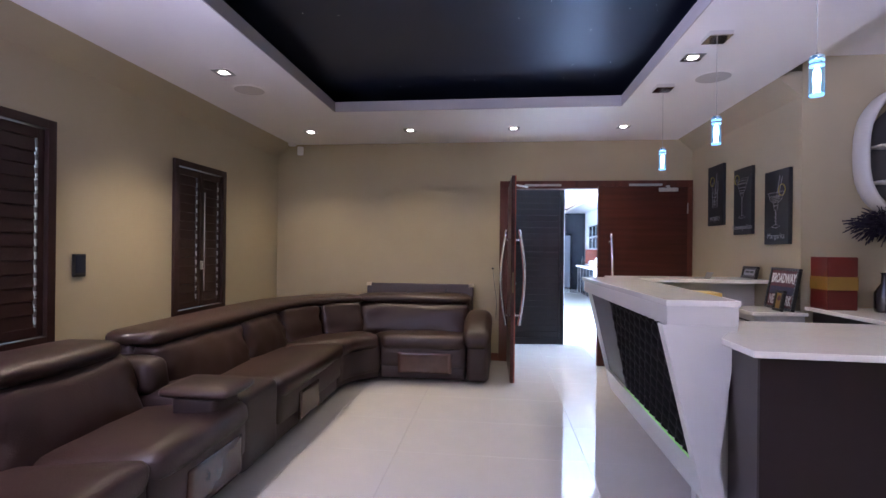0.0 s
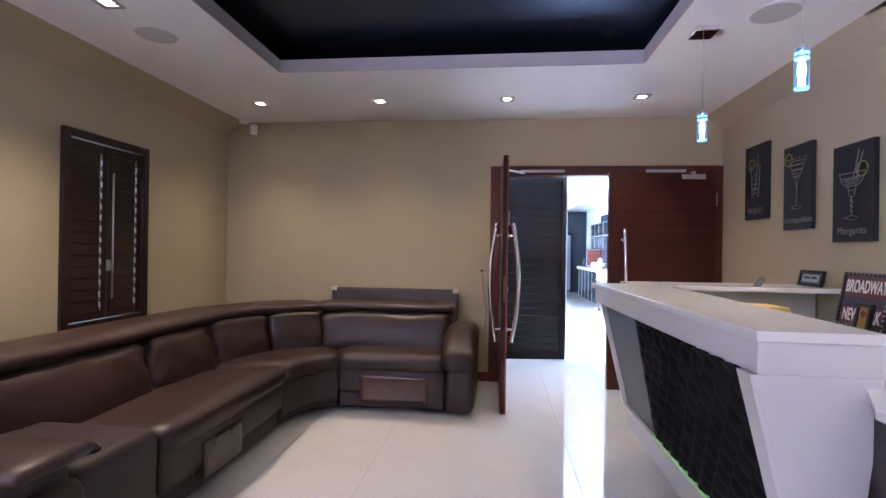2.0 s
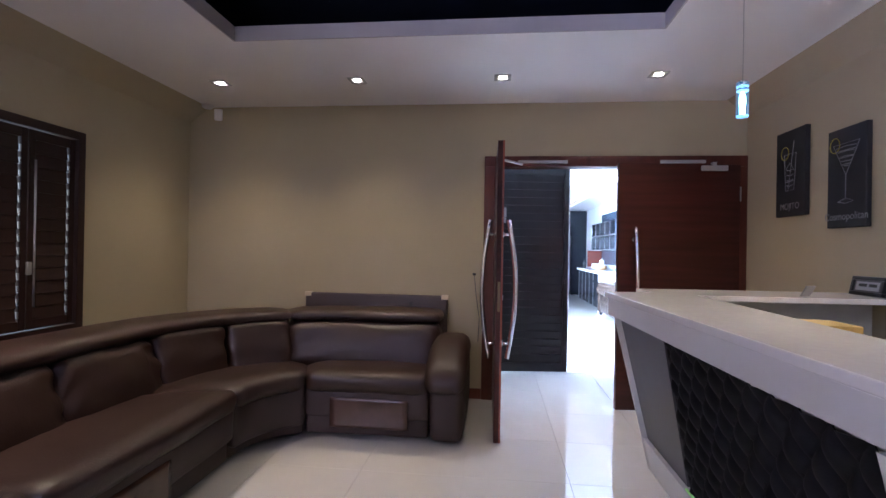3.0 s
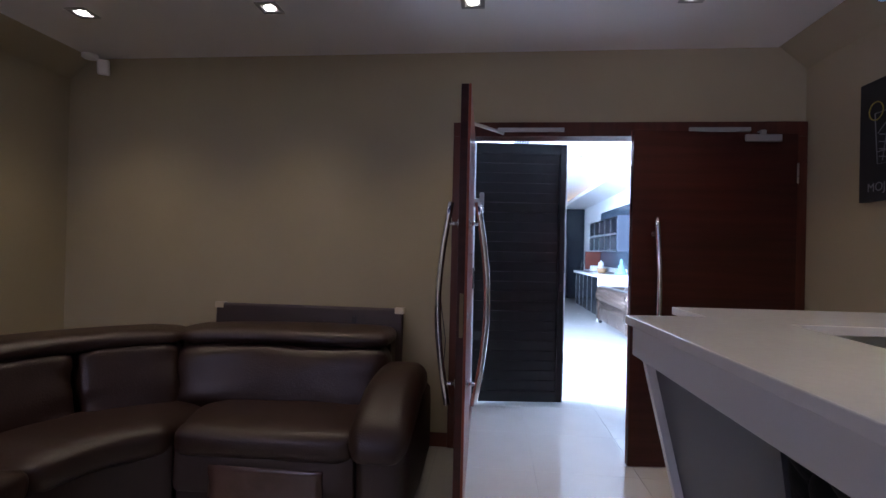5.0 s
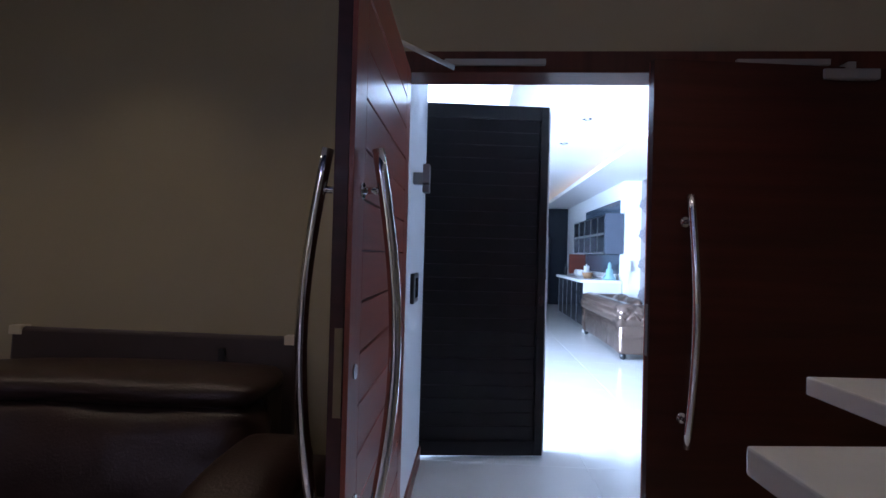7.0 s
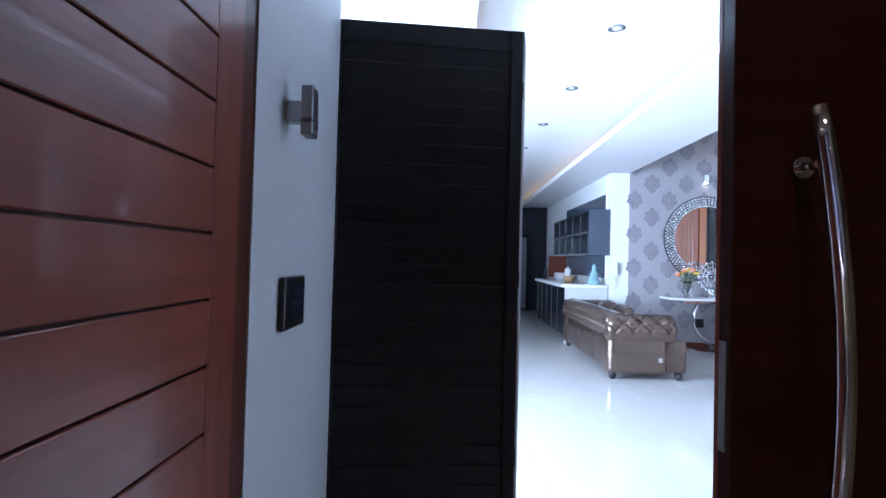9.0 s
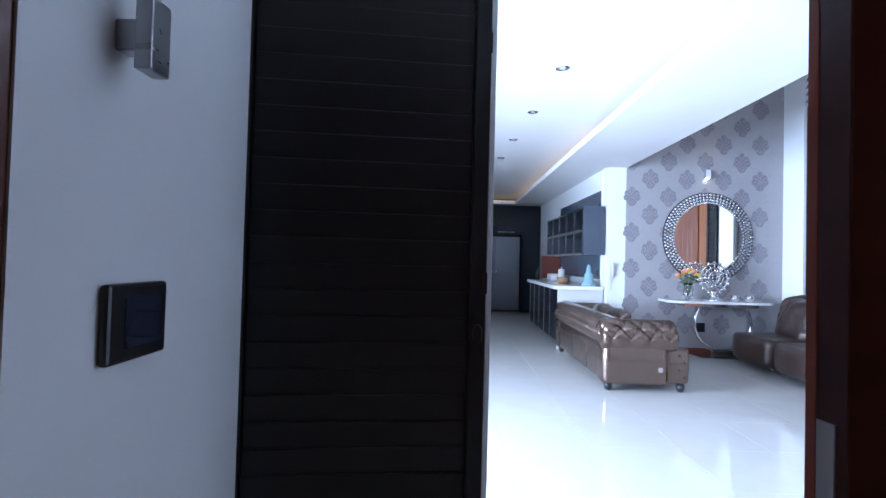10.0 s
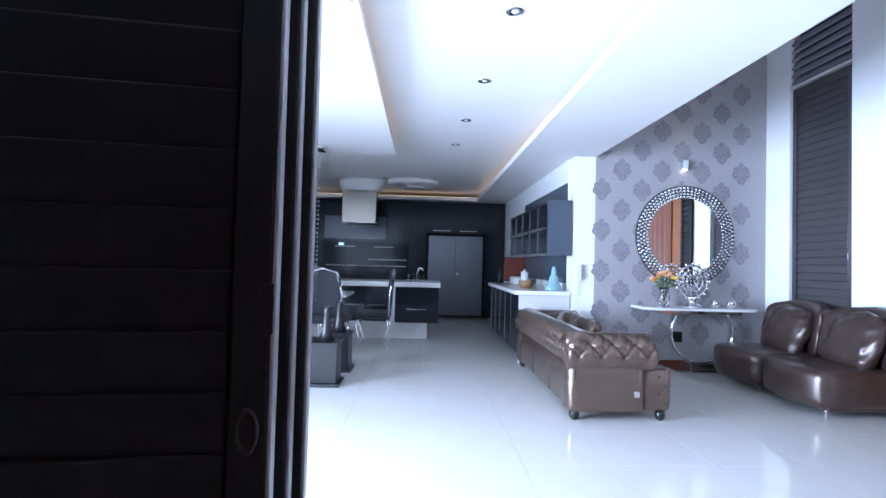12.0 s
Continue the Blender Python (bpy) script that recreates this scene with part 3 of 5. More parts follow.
for sx, sy in SPOTS_A:
    downlight(sx, sy, ZC, 0.062)
for sx, sy in ((-1.70, 4.64), (1.86, 4.64)):
    s = thing("ceiling_speaker", "round pale grey grille of a ceiling loudspeaker", "speaker", "ceiling speakers")
    part("grille", lathe([(0.0, -0.008), (0.115, -0.006), (0.125, 0.0)], 36, centre=(sx, sy, ZC)), material("speaker_grille", (0.50, 0.48, 0.47), 0.7), s)
    part("rim", lathe([(0.125, 0.0), (0.135, -0.001), (0.135, -0.004), (0.125, -0.005)], 36, centre=(sx, sy, ZC)), CEIL, s)
for sx, sy in PENDANTS:
    p = thing("pendant_light", "slim bubbled glass pendant glowing ice blue", "pendant light", "pendants over the bar")
    part("canopy", box(sx - 0.065, sy - 0.065, ZC - 0.03, sx + 0.065, sy + 0.065, ZC, 0.004), CHROME, p)
    part("cord", rod((sx, sy, 2.11), (sx, sy, ZC - 0.03), 0.0018, 6), ALU, p)
    part("cap", rod((sx, sy, 2.075), (sx, sy, 2.11), 0.018), CHROME, p)
    part("glass_tube", rod((sx, sy, 1.94), (sx, sy, 2.10), 0.026, 24), SLEEVE, p, "clear bubbled glass cylinder")
    part("led_core", lathe([(0.012, 0), (0.011, 0.03), (0.0145, 0.055), (0.012, 0.085), (0.005, 0.105), (0.002, 0.115)], 14, centre=(sx, sy, 1.955)), ICE, p, "glowing blue core")
    for rz in (1.941, 2.058, 2.078):
        part("glass_band", lathe([(0.017, 0), (0.0245, 0.002), (0.0245, 0.008), (0.017, 0.010)], 18, centre=(sx, sy, rz)), ICE_DIM, p, "blue-lit glass band")
cam_t = thing("security_camera", "white corner motion sensor under the ceiling", "sensor")
part("bracket", lathe([(0.035, 0), (0.05, 0.01), (0.05, 0.03)], 20, centre=(-2.20, 6.60, ZC - 0.03)), CEIL, cam_t)
part("sensor_head", moved(box(-0.035, -0.03, -0.085, 0.035, 0.03, 0.02, 0.014, 3), pose(-2.09, 6.59, ZC - 0.06, 14, 0, 30)), CEIL, cam_t)

# ---- sectional sofa ----
SX, SY0, SYC, SR = -1.06, 1.2, 5.2, 0.38
S1, S2 = SYC - SY0, SYC - SY0 + SR * math.pi / 2


def along(s, v, z):
    """Place s metres along the sofa's front, v behind it and z up."""
    if s <= S1:
        return Vector((SX - v, SY0 + s, z))
    if s >= S2:
        return Vector((SX + SR + s - S2, SYC + SR + v, z))
    a = (s - S1) / SR
    return Vector((SX + SR - (SR + v) * math.cos(a), SYC + (SR + v) * math.sin(a), z))


def soft(s0, s1, v0, v1, z0, z1, r, puff=0.015, lean=0.0, n=None, seed=0.0, wrinkle=0.006, gather=0.0, fall=0.0):
    cs, cv, cz = (s0 + s1) / 2, (v0 + v1) / 2, (z0 + z1) / 2
    n = n or (max(10, int((s1 - s0) * 22)), 12, 8)
    return cushion((s1 - s0, v1 - v0, z1 - z0), r, puff, n, lambda p: along(cs + p.x, cv + p.y + lean * (p.z + cz - z0), cz + p.z - fall * (p.y + cv - v0)), wrinkle, seed, gather)


sofa = thing("sectional_sofa", "brown leather reclining corner sofa along two walls", "sofa")
BREAKS = [(0.02, 1.52), (1.54, 2.28), (2.70, 3.93), (3.945, 4.455), (4.47, 5.29)]
for k, (a, b) in enumerate(BREAKS):
    part("base", soft(a, b, 0.045, 0.93, 0.035, 0.34, 0.02, 0.004, seed=k), LEATHER_D, sofa, "dark leather sofa base")
    part("seat_front", soft(a, b, 0.005, 0.10, 0.16 if k != 3 else 0.10, 0.39, 0.03, 0.01, seed=k + 9), LEATHER_D, sofa)
    part("seat_cushion", soft(a, b, -0.02, 0.72, 0.325, 0.475, 0.06, 0.018, seed=k * 3.1, wrinkle=0.010, fall=0.11), LEATHER, sofa, "plump brown leather seat cushion")
for k, (a, b) in enumerate(((0.02, 1.40), (1.42, 2.22), (2.44, 3.40), (3.41, 4.035), (4.045, 4.235), (4.245, 4.41), (4.42, 5.27))):
    part("back_cushion", soft(a, b, 0.54, 0.86, 0.35, 0.72, 0.07 if b - a > 0.3 else 0.035, 0.03 if b - a > 0.3 else 0.008, 0.30, (max(24, int((b - a) * 44)), 12, 20), k * 1.7 + 5, 0.016, 0.013), LEATHER, sofa, "soft brown leather back cushion")
for k, (a, b) in enumerate(((0.02, 1.10), (1.13, 2.17), (2.40, 4.41), (4.42, 5.28))):
    part("headrest", soft(a, b, 0.66, 1.0, 0.70, 0.795, 0.045, 0.02, 0.0, (max(12, int((b - a) * 24)), 10, 6), seed=k + 30), LEATHER, sofa, "folded leather headrest")
    part("back_panel", soft(a, b, 0.80, 0.98, 0.05, 0.72, 0.03, 0.0, 0.02), LEATHER_D, sofa)
# the console with its cup holders, and the far arm
part("console_body", soft(2.26, 2.69, 0.012, 0.93, 0.035, 0.485, 0.05, 0.006, n=(18, 18, 14)), LEATHER_D, sofa)
part("console_riser", soft(2.02, 2.26, 0.04, 0.28, 0.42, 0.55, 0.03, 0.004), LEATHER_D, sofa)
part("console_pad", soft(1.97, 2.27, -0.05, 0.32, 0.545, 0.60, 0.026, 0.010, seed=3), LEATHER, sofa, "padded leather console lid")
part("console_back", soft(2.24, 2.43, 0.56, 0.92, 0.46, 0.66, 0.05, 0.01, 0.12), LEATHER_D, sofa)
for v in (0.02, 0.12):
    part("cup_holder", moved(lathe([(0.036, 0), (0.046, 0.0), (0.046, 0.012), (0.038, 0.012), (0.034, -0.02)], 20), Matrix.Translation(along(2.40, 0.09 + v * 1.1, 0.486))), BLACK, sofa, "black cup holder ring")
part("arm", soft(5.30, 5.52, -0.01, 0.95, 0.03, 0.47, 0.05, 0.012, seed=8), LEATHER_D, sofa)
part("arm_pad", cushion((0.26, 0.72, 0.16), 0.072, 0.015, (14, 22, 10), lambda p: along(5.40 + p.x, 0.31 + p.y, 0.572 + p.z - 0.15 * max(0.0, 0.25 - p.y / 0.45) ** 1.5), 0.006, 12), LEATHER, sofa, "rounded padded leather arm")
for a, b in ((1.75, 2.21), (2.98, 3.35), (4.63, 5.16)):
    part("footrest_panel", soft(a, b, -0.012, 0.01, 0.10, 0.30, 0.008, 0.0, n=(14, 3, 10), wrinkle=0.004), FOIL, sofa, "lighter brown wrapped footrest panel")
panel = thing("leaning_board", "brown padded headboard leaning behind the sofa", "board")
part("padding", moved(box(-1.25, -0.02, 0.0, 0.035, 0.02, 0.90, 0.018, 3), pose(0, 6.585, 0.0, -3, 0, -0.5)), BOARD, panel)
for x in (-1.225, 0.01):
    part("corner_guard", moved(box(x - 0.03, -0.025, 0.865, x + 0.03, 0.025, 0.905, 0.004), pose(0, 6.585, 0.0, -3, 0, -0.5)), CREAM, panel, "pale corner protector")
part("switch_plate", moved(box(-0.30, -0.026, 0.79, -0.27, -0.02, 0.84), pose(0, 6.585, 0.0, -3, 0, -0.5)), BLACK, panel)

# ---- the bar ----
ZBAR, ZLOW = 1.09, 0.95
bar = thing("bar_counter", "white angled bar counter with a black tufted front", "bar counter")
TOPLINE = [(1.078, 3.225), (1.02, 5.10), (1.275, 5.13), (1.27, 5.40), (2.485, 5.47), (2.485, 5.02), (1.46, 5.0), (1.40, 3.225)]
part("bar_top", prism(TOPLINE, ZBAR - 0.028, ZBAR, 0.003), QUARTZ, bar, "white quartz bar top")
part("fascia", prism([(1.084, 3.232), (1.03, 5.05), (1.40, 5.08), (1.395, 3.232)], ZBAR - 0.115, ZBAR - 0.028, 0.003), LACQ, bar)


def lean_x(z):
    return 1.065 + (0.975 - z) * 0.235


def slab_between(quad, depth):
    """A sloping slab from four corners, thickened towards +x."""
    t = bmesh.new()
    a = [t.verts.new(p) for p in quad]
    b = [t.verts.new((p[0] + depth, p[1], p[2])) for p in quad]
    t.faces.new(a)
    t.faces.new(b[::-1])
    for i in range(4):
        j = (i + 1) % 4
        t.faces.new((a[i], b[i], b[j], a[j]))
    bmesh.ops.recalc_face_normals(t, faces=t.faces[:])
    return t


ZT, ZV, Y0B, Y1B = 0.975, 0.27, 3.235, 5.08


def face_quad(y0t, y0b, y1t, y1b, zt, zb, off=0.0):
    return [(lean_x(zt) + off, y0t, zt), (lean_x(zt) + off, y1t, zt), (lean_x(zb) + off, y1b, zb), (lean_x(zb) + off, y0b, zb)]


part("near_post", slab_between(face_quad(Y0B, Y0B, Y0B + 0.07, Y0B + 0.06, ZT, 0.17), 0.10), LACQ, bar)
part("far_post", slab_between(face_quad(Y1B - 0.03, Y1B - 0.03, Y1B, Y1B, ZT, 0.17), 0.10), LACQ, bar)
part("grey_panel", slab_between(face_quad(4.40, 4.55, Y1B - 0.03, Y1B - 0.03, ZT, 0.22, 0.025), 0.05), GREYLAM, bar)
part("bottom_rail", slab_between(face_quad(Y0B + 0.064, Y0B + 0.064, Y1B - 0.034, Y1B - 0.034, 0.335, 0.17, 0.002), 0.09), LACQ, bar)
tri = bmesh.new()
a = [tri.verts.new(p) for p in ((lean_x(ZT) + 0.01, Y0B - 0.003, ZT), (1.39, Y0B - 0.003, ZT), (lean_x(0.17) + 0.04, Y0B - 0.003, 0.172), (lean_x(0.17) + 0.005, Y0B - 0.003, 0.172))]
r = bmesh.ops.extrude_face_region(tri, geom=[tri.faces.new(a)])
bmesh.ops.translate(tri, vec=(0, 0.062, 0), verts=[v for v in r["geom"] if isinstance(v, bmesh.types.BMVert)])
bmesh.ops.recalc_face_normals(tri, faces=tri.faces[:])
part("end_panel", tri, LACQ, bar, "white wedge-shaped end panel")
part("core", box(1.36, 3.502, 0.21, 1.44, 5.04, ZT), LACQ, bar)
part("end_wall", prism([(1.30, 3.44), (1.30, 3.50), (1.46, 3.50), (1.46, 3.44)], 0.0, ZT), LACQ, bar)
part("plinth", box(1.40, 3.502, 0.0, 1.44, 5.02, 0.208), LACQ, bar)
tuft = bmesh.new()
NU, NV = 150, 84
grid = []
for i in range(NU + 1):
    row = []
    for j in range(NV + 1):
        z = 0.335 + (ZT - 0.005 - 0.335) * j / NV
        ylo, yhi = Y0B + 0.06 + 0.01 * j / NV, 4.55 - 0.15 * (z - 0.22) / 0.755
        y = ylo + (yhi - ylo) * i / NU
        u, v = y / 0.105, z / 0.13
        h = abs(math.cos(math.pi * (u + v) / 1.0)) * abs(math.cos(math.pi * (u - v) / 1.0))
        row.append(tuft.verts.new((lean_x(z) + 0.035 - 0.026 * h ** 0.6 * min(1.0, (NU - i) / 6), y, z)))
    grid.append(row)
for i in range(NU):
    for j in range(NV):
        f = tuft.faces.new((grid[i][j], grid[i][j + 1], grid[i + 1][j + 1], grid[i + 1][j]))
        f.smooth = True
part("tufted_panel", tuft, VELVET, bar, "black diamond-tufted vinyl front panel")
part("led_strip", slab_between(face_quad(Y0B + 0.07, Y0B + 0.07, 4.5, 4.5, 0.342, 0.336, 0.006), 0.01), LIME, bar, "dim green light strip")
part("return_front", box(1.42, 5.30, 0.0, 2.485, 5.36, ZBAR - 0.028), LACQ, bar)
low = thing("low_counter", "low white-topped counter with an espresso brown front", "counter")
part("worktop", prism([(1.245, 3.06), (1.245, 2.80), (2.9, 2.74), (2.9, 3.62), (1.46, 3.62), (1.40, 3.32)], ZLOW - 0.025, ZLOW, 0.003), QUARTZ, low, "white quartz worktop")
part("cabinet_front", box(1.292, 2.85, 0.0, 2.88, 2.87, ZLOW - 0.025, 0.002), ESPRESSO, low)
part("cabinet_side", prism([(1.294, 2.871), (1.35, 2.871), (1.43, 3.28), (1.375, 3.28)], 0.0, ZLOW - 0.025), ESPRESSO, low)
part("cam_cap", rod((1.90, 2.846, 0.88), (1.90, 2.851, 0.88), 0.006, 10), STEEL, low)


def lettering(text, size, mat, parent, place, width=None, bold=0.0):
    c = bpy.data.curves.new("lettering", "FONT")
    c.body, c.size, c.align_x, c.align_y, c.extrude, c.offset = text, size, "CENTER", "CENTER", 0.0006, bold
    c.materials.append(mat)
    ob = new("lettering", c)
    ob.parent = parent
    ob.matrix_basis = place
    return ob


# ---- pictures on the east wall ----
CITRUS = material("lemon_print", (0.34, 0.30, 0.05), 0.6)


def picture(y0, y1, z0, z1, title, kind):
    """A black canvas with a chalk drawing of a cocktail glass; u runs to the viewer's right, v up."""
    p = thing("cocktail_picture", "black canvas print with a chalk-drawn cocktail", "picture", "cocktail pictures")
    part("canvas", box(XR - 0.03, y0, z0, XR, y1, z1, 0.004), CANVAS, p)
    w, h, x = y1 - y0, z1 - z0, XR - 0.0315

    def at(u, v):
        return (x, y1 - w * u, z0 + h * v)

    def line(pts, r=0.0025):
        part("chalk_line", tube([at(*q) for q in pts], r, 5), CHALK, p)
    if kind == "tumbler":
        line([(0.30, 0.72), (0.36, 0.30), (0.64, 0.30), (0.70, 0.72), (0.30, 0.72)])
        line([(0.35, 0.40), (0.65, 0.40)])
        line([(0.45, 0.32), (0.62, 0.86)])
        line([(0.36, 0.55), (0.5, 0.62), (0.64, 0.52)])
        for q in range(4):
            line([(0.39, 0.36 + 0.06 * q), (0.5, 0.345 + 0.06 * q), (0.61, 0.36 + 0.06 * q)])
        lemon, ly = 0.32, 0.74
    elif kind == "martini":
        line([(0.16, 0.84), (0.84, 0.84), (0.5, 0.52), (0.16, 0.84)])
        line([(0.5, 0.52), (0.5, 0.28)])
        line([(0.30, 0.26), (0.5, 0.29), (0.70, 0.26), (0.5, 0.24), (0.30, 0.26)])
        line([(0.24, 0.77), (0.76, 0.77)])
        line([(0.32, 0.70), (0.68, 0.70)])
        line([(0.38, 0.63), (0.62, 0.63)])
        for q in range(5):
            line([(0.24 + 0.05 * q, 0.805 - 0.047 * q), (0.5, 0.812 - 0.05 * q), (0.76 - 0.05 * q, 0.80 - 0.047 * q)])
        lemon, ly = 0.20, 0.84
    else:
        line([(0.18, 0.70), (0.82, 0.70), (0.74, 0.60), (0.60, 0.56), (0.56, 0.46), (0.44, 0.46), (0.40, 0.56), (0.26, 0.60), (0.18, 0.70)])
        line([(0.5, 0.46), (0.5, 0.26)])
        line([(0.32, 0.24), (0.5, 0.27), (0.68, 0.24), (0.5, 0.22), (0.32, 0.24)])
        line([(0.25, 0.65), (0.75, 0.65)])
        line([(0.42, 0.52), (0.58, 0.52)])
        for q in range(4):
            line([(0.30 + 0.03 * q, 0.63 - 0.022 * q), (0.70 - 0.03 * q, 0.635 - 0.022 * q)])
        for q in range(3):
            line([(0.46, 0.42 - 0.05 * q), (0.54, 0.40 - 0.05 * q)])
        line([(0.52, 0.62), (0.66, 0.92)])
        line([(0.60, 0.62), (0.76, 0.90)])
        lemon, ly = 0.74, 0.72
    ring = [at(lemon + 0.13 * math.cos(k * math.tau / 18), ly + 0.075 * math.sin(k * math.tau / 18)) for k in range(19)]
    part("lemon_slice", tube(ring, 0.003, 5), CITRUS, p, "yellow lemon slice drawing")
    lettering(title, 0.062, CHALK, p, Matrix.Translation(at(0.5, 0.11)) @ pose(0, 0, 0, 90, 0, -90))


picture(5.865, 6.20, 1.575, 2.175, "MOJITO", "tumbler")
picture(5.335, 5.65, 1.47, 2.06, "Cosmopolitan", "martini")
picture(4.80, 5.13, 1.375, 1.955, "Margarita", "margarita")

# ---- things on the side counter and in the niche ----
side = thing("side_counter", "white side counter under the pictures", "counter")
part("worktop", box(2.12, 4.60, 0.86, 2.498, 5.015, 0.885, 0.003), QUARTZ, side)
part("body", box(2.16, 4.64, 0.0, 2.498, 5.0, 0.86, 0.002), LACQ, side)
part("drawer_gap", box(2.157, 4.70, 0.80, 2.162, 4.95, 0.812), BLACK, side)


def stand_frame(name, label, cat, y0, y1, z0, z1, x, lean, border, face):
    f = thing(name, label, cat)
    w, h = y1 - y0, z1 - z0
    t = bmesh.new()
    b = 0.02
    for r in ((0, 0, w, b), (0, h - b, w, h), (0, b, b, h - b), (w - b, b, w, h - b)):
        box(-0.012, r[0], r[1], 0.012, r[2], r[3], 0.003, bm=t)
    part("frame", t, border, f)
    part("print", box(-0.004, b, b, 0.006, w - b, h - b), face, f)
    f.matrix_world = pose(x, y0, z0, 0, lean, 0)
    return f, w, h


f, w, h = stand_frame("small_frame", "small black picture frame leaning on the counter", "picture frame", 5.11, 5.34, 1.092, 1.195, 2.40, 12, BLACK, GREYLAM)
part("paper", box(-0.0062, 0.034, 0.028, -0.0045, w - 0.034, h - 0.028), CARD, f, "pale grey printed card")
for a, b in ((0.05, 0.105), (0.118, 0.175)):
    part("text_bar", box(-0.0068, a, h * 0.46, -0.0063, b, h * 0.62), BLACK, f)
f, w, h = stand_frame("show_sign", "dark red theatre sign with a bulb border on the counter", "sign", 4.63, 4.99, 0.886, 1.20, 2.41, 10, BLACK, BRICKRED)
for k in range(12):
    for v in (0.01, h - 0.01):
        part("bulb_dot", ball((-0.013, 0.012 + k * (w - 0.024) / 11, v), 0.0065, seg=8), CHALK, f)
    for u in (0.01, w - 0.01):
        part("bulb_dot", ball((-0.013, u, 0.012 + k * (h - 0.024) / 11), 0.0065, seg=8), CHALK, f)
face = Matrix.Rotation(radians(-90), 4, "Z") @ Matrix.Rotation(radians(90), 4, "X")
lettering("BROADWAY", 0.066, INK, f, Matrix.Translation((-0.0055, w / 2, h * 0.74)) @ face @ Matrix.Diagonal((0.80, 1.5, 1, 1)), bold=0.0016)
lettering("NEW YORK", 0.066, INK, f, Matrix.Translation((-0.0055, w / 2, h * 0.22)) @ face @ Matrix.Diagonal((0.80, 1.5, 1, 1)), bold=0.0016)
part("dark_band", box(-0.0056, 0.03, h * 0.36, -0.004, w - 0.03, h * 0.55), material("night_print", (0.03, 0.03, 0.06), 0.4, vary=0.6, scale=40), f)
f, w, h = stand_frame("card_frame", "small yellow card in a dark frame", "picture frame", 4.64, 4.745, 0.886, 1.04, 2.34, 10, BLACK, YELLOW)
part("emblem", rod((-0.0065, w / 2, h * 0.62), (-0.0045, w / 2, h * 0.62), 0.02, 8), BRICKRED, f)
box_t = thing("gift_box", "yellow cardboard box behind the bar", "box")
part("carton", box(1.60, 4.48, 0.801, 1.87, 4.68, 1.025, 0.004), material("mustard_card", (0.45, 0.31, 0.10), 0.6), box_t)
stool = thing("shelf_unit", "white shelf inside the bar", "shelf")
part("shelf", box(1.46, 3.7, 0.76, 2.1, 4.9, 0.80), LACQ, stool)
part("support", box(1.46, 3.7, 0.0, 2.1, 4.9, 0.05), LACQ, stool)
part("upright", box(1.46, 4.3, 0.05, 2.1, 4.34, 0.76), LACQ, stool)
card = thing("leaning_tablet", "dark tablet card propped behind the bar", "tablet")
part("slab", moved(box(-0.035, -0.004, 0, 0.035, 0.004, 0.065, 0.003), pose(2.02, 5.10, ZBAR + 0.001, 30, 0, 25)), STEEL, card)

back = thing("back_counter", "white-topped dark back counter in the bar niche", "counter")
part("worktop", box(2.505, 3.9, 0.90, 3.4, 4.66, 0.925, 0.003), QUARTZ, back)
for k in range(2):
    part("cabinet", box(2.56 + k * 0.42, 3.96, 0.0, 2.975 + k * 0.42, 4.66, 0.90, 0.003), ESPRESSO, back)
red = thing("bottle_box", "red and yellow presentation box on the back counter", "box")
part("carton", box(2.53, 4.46, 0.926, 2.72, 4.64, 1.285, 0.004), RED, red)
part("band", box(2.528, 4.458, 1.06, 2.722, 4.642, 1.15), YELLOW, red)
jar = thing("dark_bottle", "dark glass decanter on the back counter", "bottle")
part("bottle", lathe([(0.05, 0), (0.055, 0.02), (0.055, 0.13), (0.02, 0.19), (0.018, 0.25), (0.024, 0.26)], 20, centre=(2.84, 4.40, 0.926)), material("dark_bottle_glass", (0.02, 0.018, 0.02), 0.06), jar)
fig = thing("figurine", "small cream and gold figurine on the counter", "ornament")
part("figure", lathe([(0.04, 0), (0.05, 0.03), (0.035, 0.12), (0.05, 0.2), (0.045, 0.27), (0.02, 0.31), (0.0, 0.33)], 18, centre=(2.97, 4.36, 0.926)), CREAM, fig)
plume = thing("feather_plume", "dark purple feather spray on the niche wall", "ornament")
fb = bmesh.new()
for k in range(900):
    q = Vector((random.gauss(0, 1), random.gauss(0, 1), random.gauss(0, 1))).normalized() * random.uniform(0.35, 1.0)
    c = Vector((2.93 + 0.20 * q.x, 4.45 + 0.10 * q.y, 1.50 + 0.085 * q.z))
    e = c + Vector((0.10 * q.x, 0.06 * q.y, 0.045 * q.z)) + Vector((random.uniform(-0.03, 0.03), random.uniform(-0.02, 0.02), random.uniform(-0.035, 0.025)))
    tube([c, (c + e) / 2 + Vector((0, 0, 0.012)), e], 0.0035, 4, bm=fb)
tagged(part("feather_fluff", fb, FEATHER, plume), kind="stuff")
part("stem", rod((2.93, 4.45, 1.5), (2.93, 4.52, 0.926), 0.006), BLACK, plume)
arch = thing("arched_shelf", "white rounded wall shelf in the bar niche", "shelf")
pts = []
for k in range(41):
    a = math.tau * k / 40
    ca, sa = math.cos(a), math.sin(a)
    pts.append((3.29 + 0.45 * math.copysign(abs(ca) ** 0.75, ca), 4.62, 2.01 + 0.46 * math.copysign(abs(sa) ** 0.75, sa)))
part("rim", tube(pts, 0.03, 12, flat=(0.03, 0.075)), LACQ, arch)
part("back", disc((3.31, 4.699, 2.01), 0.41, 0.01), GREYLAM, arch)
